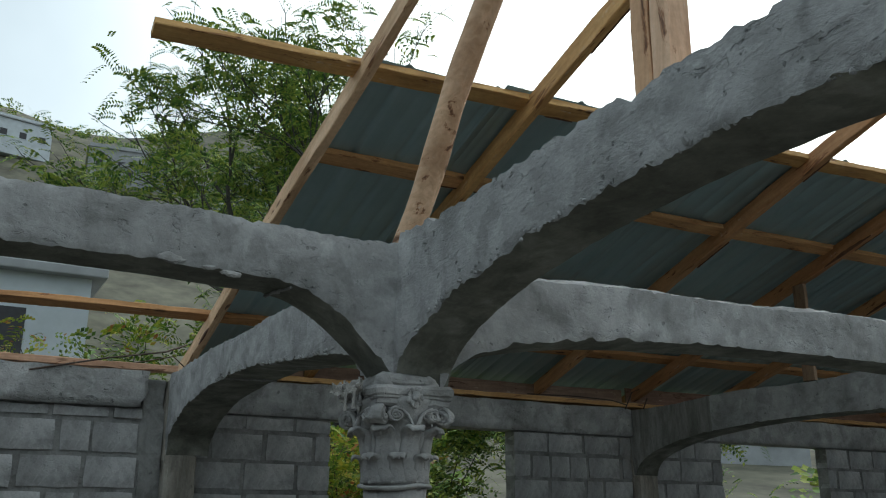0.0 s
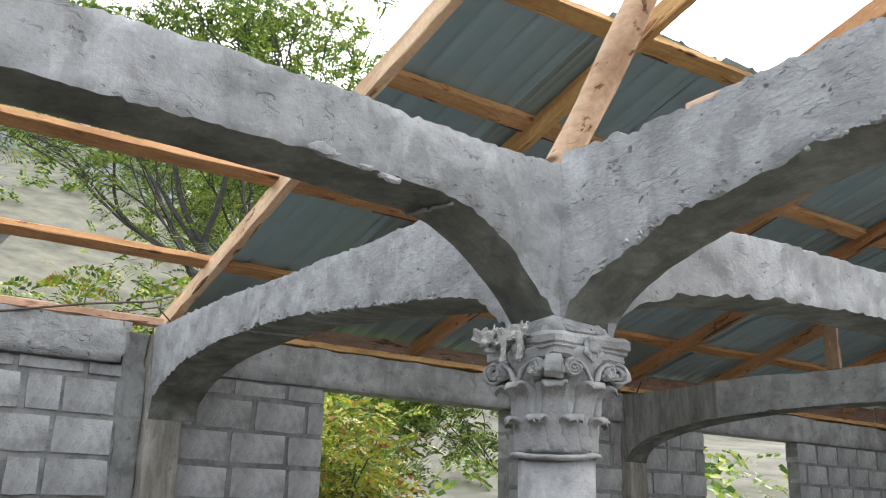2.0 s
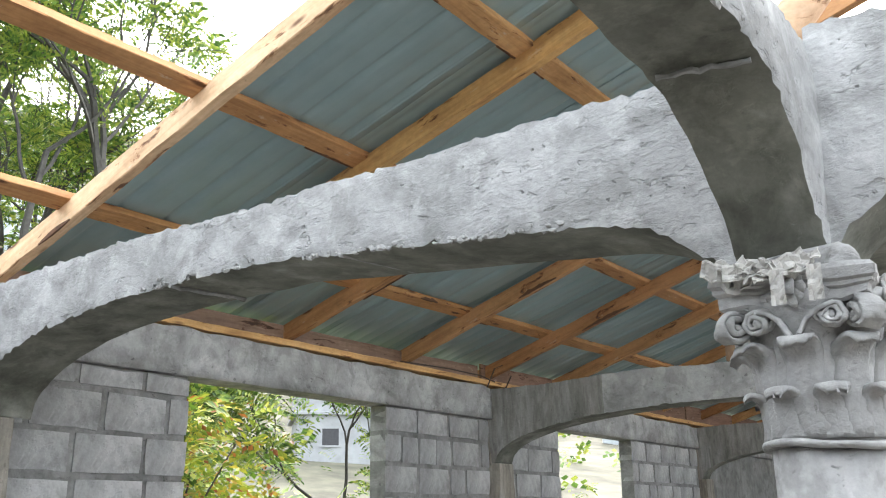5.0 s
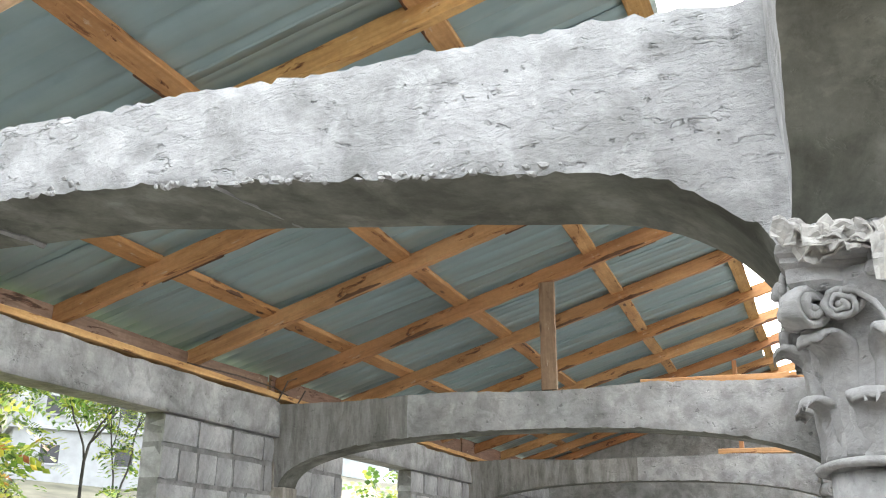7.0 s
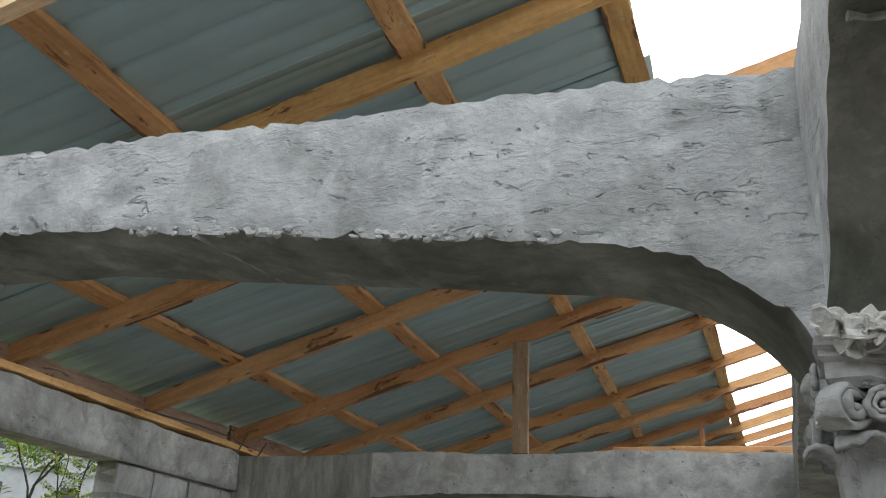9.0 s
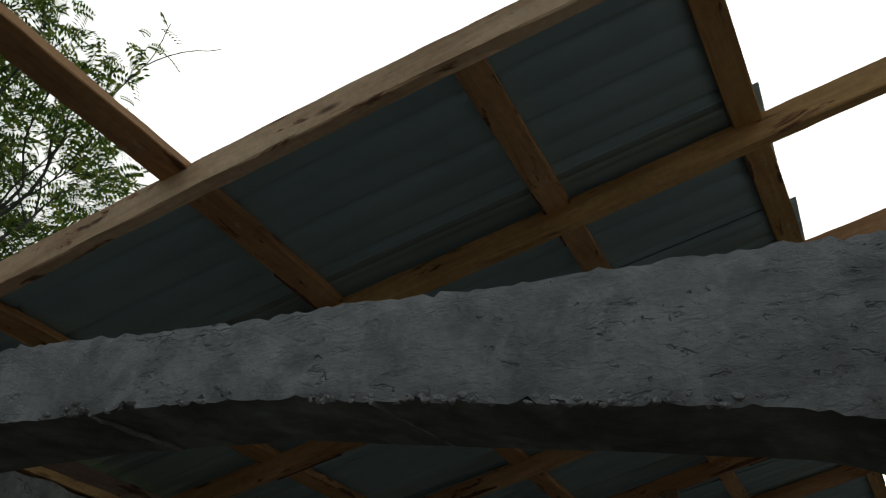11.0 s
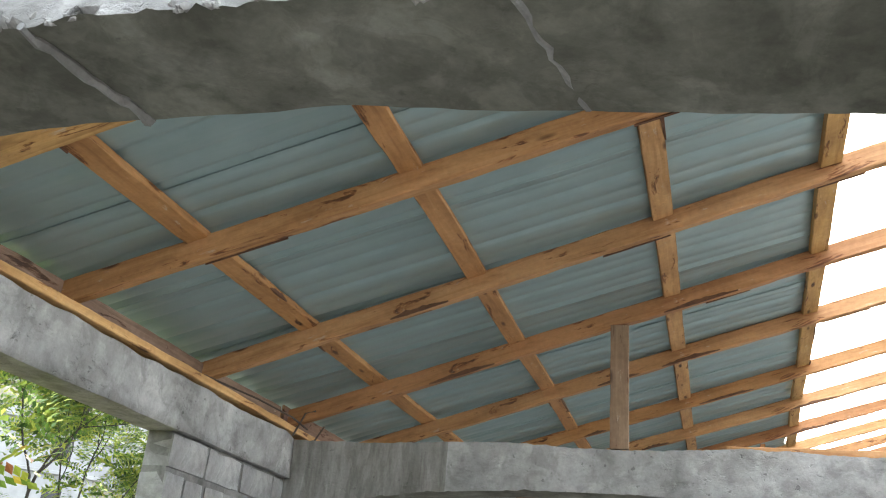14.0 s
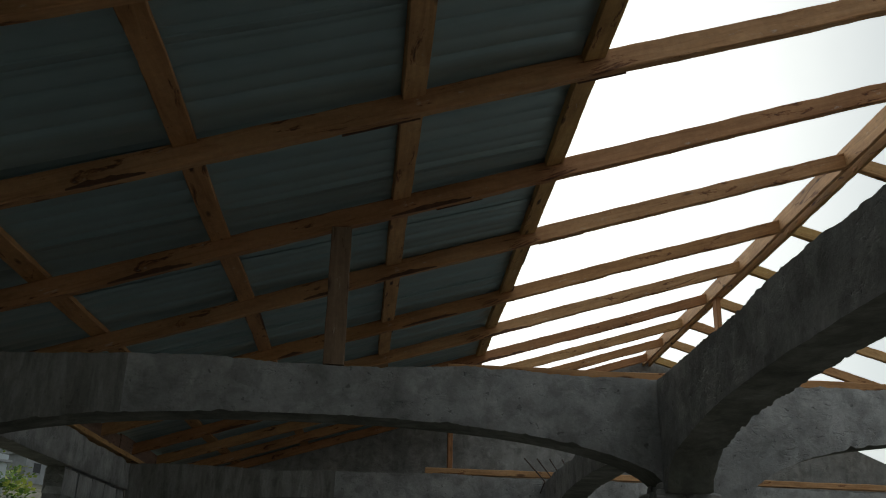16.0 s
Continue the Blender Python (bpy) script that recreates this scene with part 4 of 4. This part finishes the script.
def tree(name, x, y, z, trunk, spread, label, leaf_mat, seed, count, leaf=0.3, lean=(0, 0), bole=0.14, first=2):
    rnd = random.Random(seed)
    root = holder(name, label, "tree", "", "", (x, y, z))
    verts, faces, tips = [], [], []

    def limb(p, d, length, r, depth):
        pts, rad = [p], [r]
        for i in range(6):
            d = (d + Vector((rnd.uniform(-1, 1), rnd.uniform(-1, 1), rnd.uniform(-0.3, 0.6))) * 0.2).normalized()
            p = p + d * length / 6
            pts.append(p), rad.append(r * (1 - 0.06 * (i + 1)))
            if depth >= first and i > 1:
                tips.append(p)
        v, f = tube(pts, rad, 7 if depth < 2 else 4)
        o = len(verts)
        verts.extend(v), faces.extend([tuple(o + q for q in g) for g in f])
        if depth < 5:
            for k in range(3):
                a = rnd.uniform(0, 2 * math.pi)
                tilt = rnd.uniform(0.25, 0.68)
                u = d.orthogonal().normalized()
                w = d.cross(u)
                nd = (d * math.cos(tilt) + (u * math.cos(a) + w * math.sin(a)) * math.sin(tilt)).normalized()
                limb(pts[rnd.choice((4, 5, 6)) if k else 6], nd, length * rnd.uniform(0.62, 0.82), rad[-1] * 0.8, depth + 1)

    limb(Vector((0, 0, 0)), Vector((lean[0], lean[1], 1)).normalized(), trunk, bole, 0)
    me = bpy.data.meshes.new("trunk")
    me.from_pydata([tuple(v) for v in verts], [], faces)
    me.materials.append(BARK)
    t = new("trunk", me)
    t.parent = root
    c = fronds("crown", [tuple(p) for p in tips], count, spread, leaf, leaf_mat, root, seed, clumps=0.3)
    tagged(c, "feathery green foliage with gaps")
    return root


tree("tree", -3.8, 3.3, -0.4, 3.5, 0.16, "tall leafy tree with dark forked trunk and feathery leaves", SCRUB, 11, 2500, 0.24, (-0.05, -0.06), 0.19)
tree("tree", -8.0, 5.6, -0.8, 3.3, 0.22, "leafy tree with thin branches and feathery drooping leaves", SCRUB, 23, 3000, 0.28, (0, 0.0), 0.17)
tree("tree", -5.5, 9.5, -0.8, 2.4, 0.25, "leafy green tree behind the block wall", SCRUB, 31, 4000, 0.3, (0, 0), 0.06)


def bush(x, y, z, high, n, mat, seed, label, leaf=0.2):
    rnd = random.Random(seed)
    root = holder("bush", label, "bush", "", "", (x, y, z))
    verts, faces, tips = [], [], []
    for k in range(9):
        a, t = rnd.uniform(0, 6.3), rnd.uniform(0.1, 0.5)
        p = [Vector((0, 0, 0))]
        d = Vector((math.cos(a) * t, math.sin(a) * t, 1)).normalized()
        for i in range(6):
            d = (d + Vector((rnd.uniform(-1, 1), rnd.uniform(-1, 1), rnd.uniform(-0.5, 0.5))) * 0.2).normalized()
            p.append(p[-1] + d * high / 6)
        v, f = tube(p, [0.022 * (1 - 0.13 * i) for i in range(7)], 5)
        o = len(verts)
        verts.extend(v), faces.extend([tuple(o + q for q in g) for g in f])
        tips += [tuple(q) for q in p[2:]]
    me = bpy.data.meshes.new("stems")
    me.from_pydata([tuple(v) for v in verts], [], faces)
    me.materials.append(BARK)
    s = new("stems", me)
    s.parent = root
    fronds("foliage", tips, n, 0.22, leaf, mat, root, seed, 5, 0.6)
    return root


bush(-1.3, 2.1, -0.12, 2.4, 1400, YELLOW, 3, "yellow-green bush with orange dying leaves outside the window")
bush(-1.9, 1.5, -0.12, 2.6, 1200, SCRUB, 4, "green bush outside the window")
bush(-2.2, 3.1, -0.2, 1.6, 600, YELLOW, 5, "yellow-green bush with orange dying leaves outside the window")
bush(-2.4, 7.6, -0.2, 2.5, 1100, SCRUB, 6, "green bush outside the far window")
bush(-3.6, 0.5, -0.3, 4.0, 1500, YELLOW, 8, "tall yellow-green bush behind the block wall")
for k, (bx, by) in enumerate(((-7.2, 2.7), (-7.6, 4.2), (-7.2, 5.8))):
    bush(bx, by, -0.8, 5.0, 1700, (SCRUB, YELLOW, SCRUB)[k], 40 + k, "tall leafy bush in the thicket behind the block wall", 0.28)
bush(-4.6, 1.6, -0.3, 4.2, 1500, SCRUB, 14, "tall green bush behind the block wall", 0.24)
bush(-5.2, 3.4, -0.3, 4.2, 1500, SCRUB, 15, "tall green bush behind the block wall", 0.24)


# ---- houses on the hillside ----
def house(x, y, w, d, h, mat, label, storeys=1, turn=0.0, arches=False):
    root = holder("house", label, "house", "hillside houses", "", (x, y, height(x, y) - 0.5))
    root.rotation_euler = (0, 0, turn)
    part("wall", boxes(((-d / 2, -w / 2, -2), (d / 2, w / 2, h * storeys))), mat, root)
    for s in range(storeys):
        part("slab", boxes(((-d / 2 - 0.3, -w / 2 - 0.3, h * (s + 1)), (d / 2 + 0.3, w / 2 + 0.3, h * (s + 1) + 0.22)), bevel=0.03), HOUSE_GREY, root, "grey concrete roof slab")
        n = max(1, int(w / 3))
        for k in range(n):
            yy = -w / 2 + (k + 0.5) * w / n
            win = part("window", boxes(((d / 2 - 0.05, yy - 0.55, h * s + 1.0), (d / 2 + 0.02, yy + 0.55, h * s + 2.1))), DARK, root, "dark panel for the shade inside an open window")
            part("sill", boxes(((d / 2 - 0.05, yy - 0.7, h * s + 0.88), (d / 2 + 0.12, yy + 0.7, h * s + 0.99))), mat, win)
    part("parapet", boxes(((d / 2 - 0.1, -w / 2, h * storeys + 0.22), (d / 2 + 0.05, w / 2, h * storeys + 0.7))), mat, root)
    return root


rnd = random.Random(77)
near_house = house(-18, -4.2, 11, 7, 2.9, HOUSE, "pale unfinished concrete house with an arched balcony", 3)
# flat half-round sheet, its dark colour stands for the balcony's inner shade
bm = bmesh.new()
arc = [bm.verts.new((3.53, 3.4 + 0.9 * math.cos(a), 6.5 + 0.75 * math.sin(a))) for a in [math.pi * k / 16 for k in range(17)]]
bm.faces.new(arc + [bm.verts.new((3.53, 2.5, 6.0)), bm.verts.new((3.53, 4.3, 6.0))])
part("arched_shade_panel", bm, DARK, near_house, "dark panel for the shade inside an arched balcony")
house(-150, 3, 12, 9, 4.0, HOUSE, "small white house on the hillside", 1, 0.2)
house(-140, 20, 10, 9, 4.0, HOUSE_GREY, "small grey house on the hillside", 1, -0.1)
for k in range(34):
    hx, hy = -rnd.uniform(30, 150), rnd.uniform(22, 150)
    house(hx, hy, rnd.uniform(6, 11), rnd.uniform(6, 9), 3.0, rnd.choice((HOUSE, HOUSE, HOUSE_GREY)), "small concrete house with flat roof on the hillside", rnd.choice((1, 1, 2)), rnd.uniform(-0.8, 0.2))

# scattered scrub on the hill
rng = np.random.RandomState(9)
spots = []
for k in range(900):
    hx, hy = -rng.uniform(20, 260), rng.uniform(-120, 190)
    spots.append((hx, hy, height(hx, hy) + 0.8))
scrub = fronds("hillside_scrub", spots, 9000, 0.9, 1.5, SCRUB, None, 4, 3, 0.3)
tagged(scrub, "dark green scrub scattered over the dry hillside", "shrubs", "", "stuff")

# ---- wall blocks, last ----
def block_bm(length, tall, seed):
    """One block with worn, uneven arrises."""
    bm = bmesh.new()
    box(bm, (-0.155, 0, 0), (0.0, length, tall))
    bmesh.ops.subdivide_edges(bm, edges=[e for e in bm.edges if e.calc_length() > 0.16 or abs(e.verts[0].co.y - e.verts[1].co.y) > 0.03], cuts=2, use_grid_fill=True)
    for v in bm.verts:
        inner = 0.0 < v.co.y < length and 0.0 < v.co.z < tall
        q = v.co * 9 + Vector((seed * 5.3, 0, seed * 2.1))
        if not inner:
            v.co += Vector((-0.004 - abs(noise.noise(q)) * 0.006 if v.co.x == 0 else 0, noise.noise(q + Vector((4, 0, 0))) * 0.012, noise.noise(q + Vector((0, 4, 0))) * 0.012))
        elif v.co.x == 0:
            v.co.x += noise.noise(q) * 0.004
    return bm


variants = {}
rnd = random.Random(3)
# stretches of wall: from, to, face, height of the first full joint, course
STRETCHES = [(-3.2, -0.17, 0.058, 2.295, 0.240), (0.24, 1.31, 0.0, 2.265, 0.222), (3.06, 4.39, 0.0, 2.195, 0.215), (4.64, 5.57, 0.0, 2.195, 0.22),
             (7.16, 9.0, 0.0, 2.165, 0.22), (1.31, 3.06, 0.0, SILL, 0.225), (5.57, 7.16, 0.0, SILL, 0.225)]
for y0, y1, out, joint, course in STRETCHES:
    rows = [(joint - (c + 1) * course, joint - c * course) for c in range(10)]
    if joint > SILL:
        rows.insert(0, (joint, 2.39))
    for c, (z0, z1) in enumerate(rows):
        if z0 < 0:
            continue
        tall = round(z1 - z0 - 0.032, 3)
        y = y0 - (0.21 if c % 2 else 0.0) - rnd.uniform(0, 0.08)
        while y < y1 - 0.04:
            size = rnd.choice((0.42, 0.42, 0.42, 0.40, 0.21))
            gap = rnd.uniform(0.022, 0.045)
            a, b = max(y, y0 + 0.004), min(y + size - gap, y1 - 0.002)
            if b - a > 0.06:
                key = (round(b - a, 2), tall, rnd.randrange(3))
                if key not in variants:
                    variants[key] = mesh_of("block", block_bm(*key), BLOCK)
                ob = new("block", variants[key])
                ob.parent = wall_west
                ob.matrix_basis = pose(out + rnd.uniform(-0.003, 0.007), a, z0 + 0.016 + rnd.uniform(-0.004, 0.004), rnd.uniform(-0.5, 0.5), 0, rnd.uniform(-0.4, 0.4))
            y += size
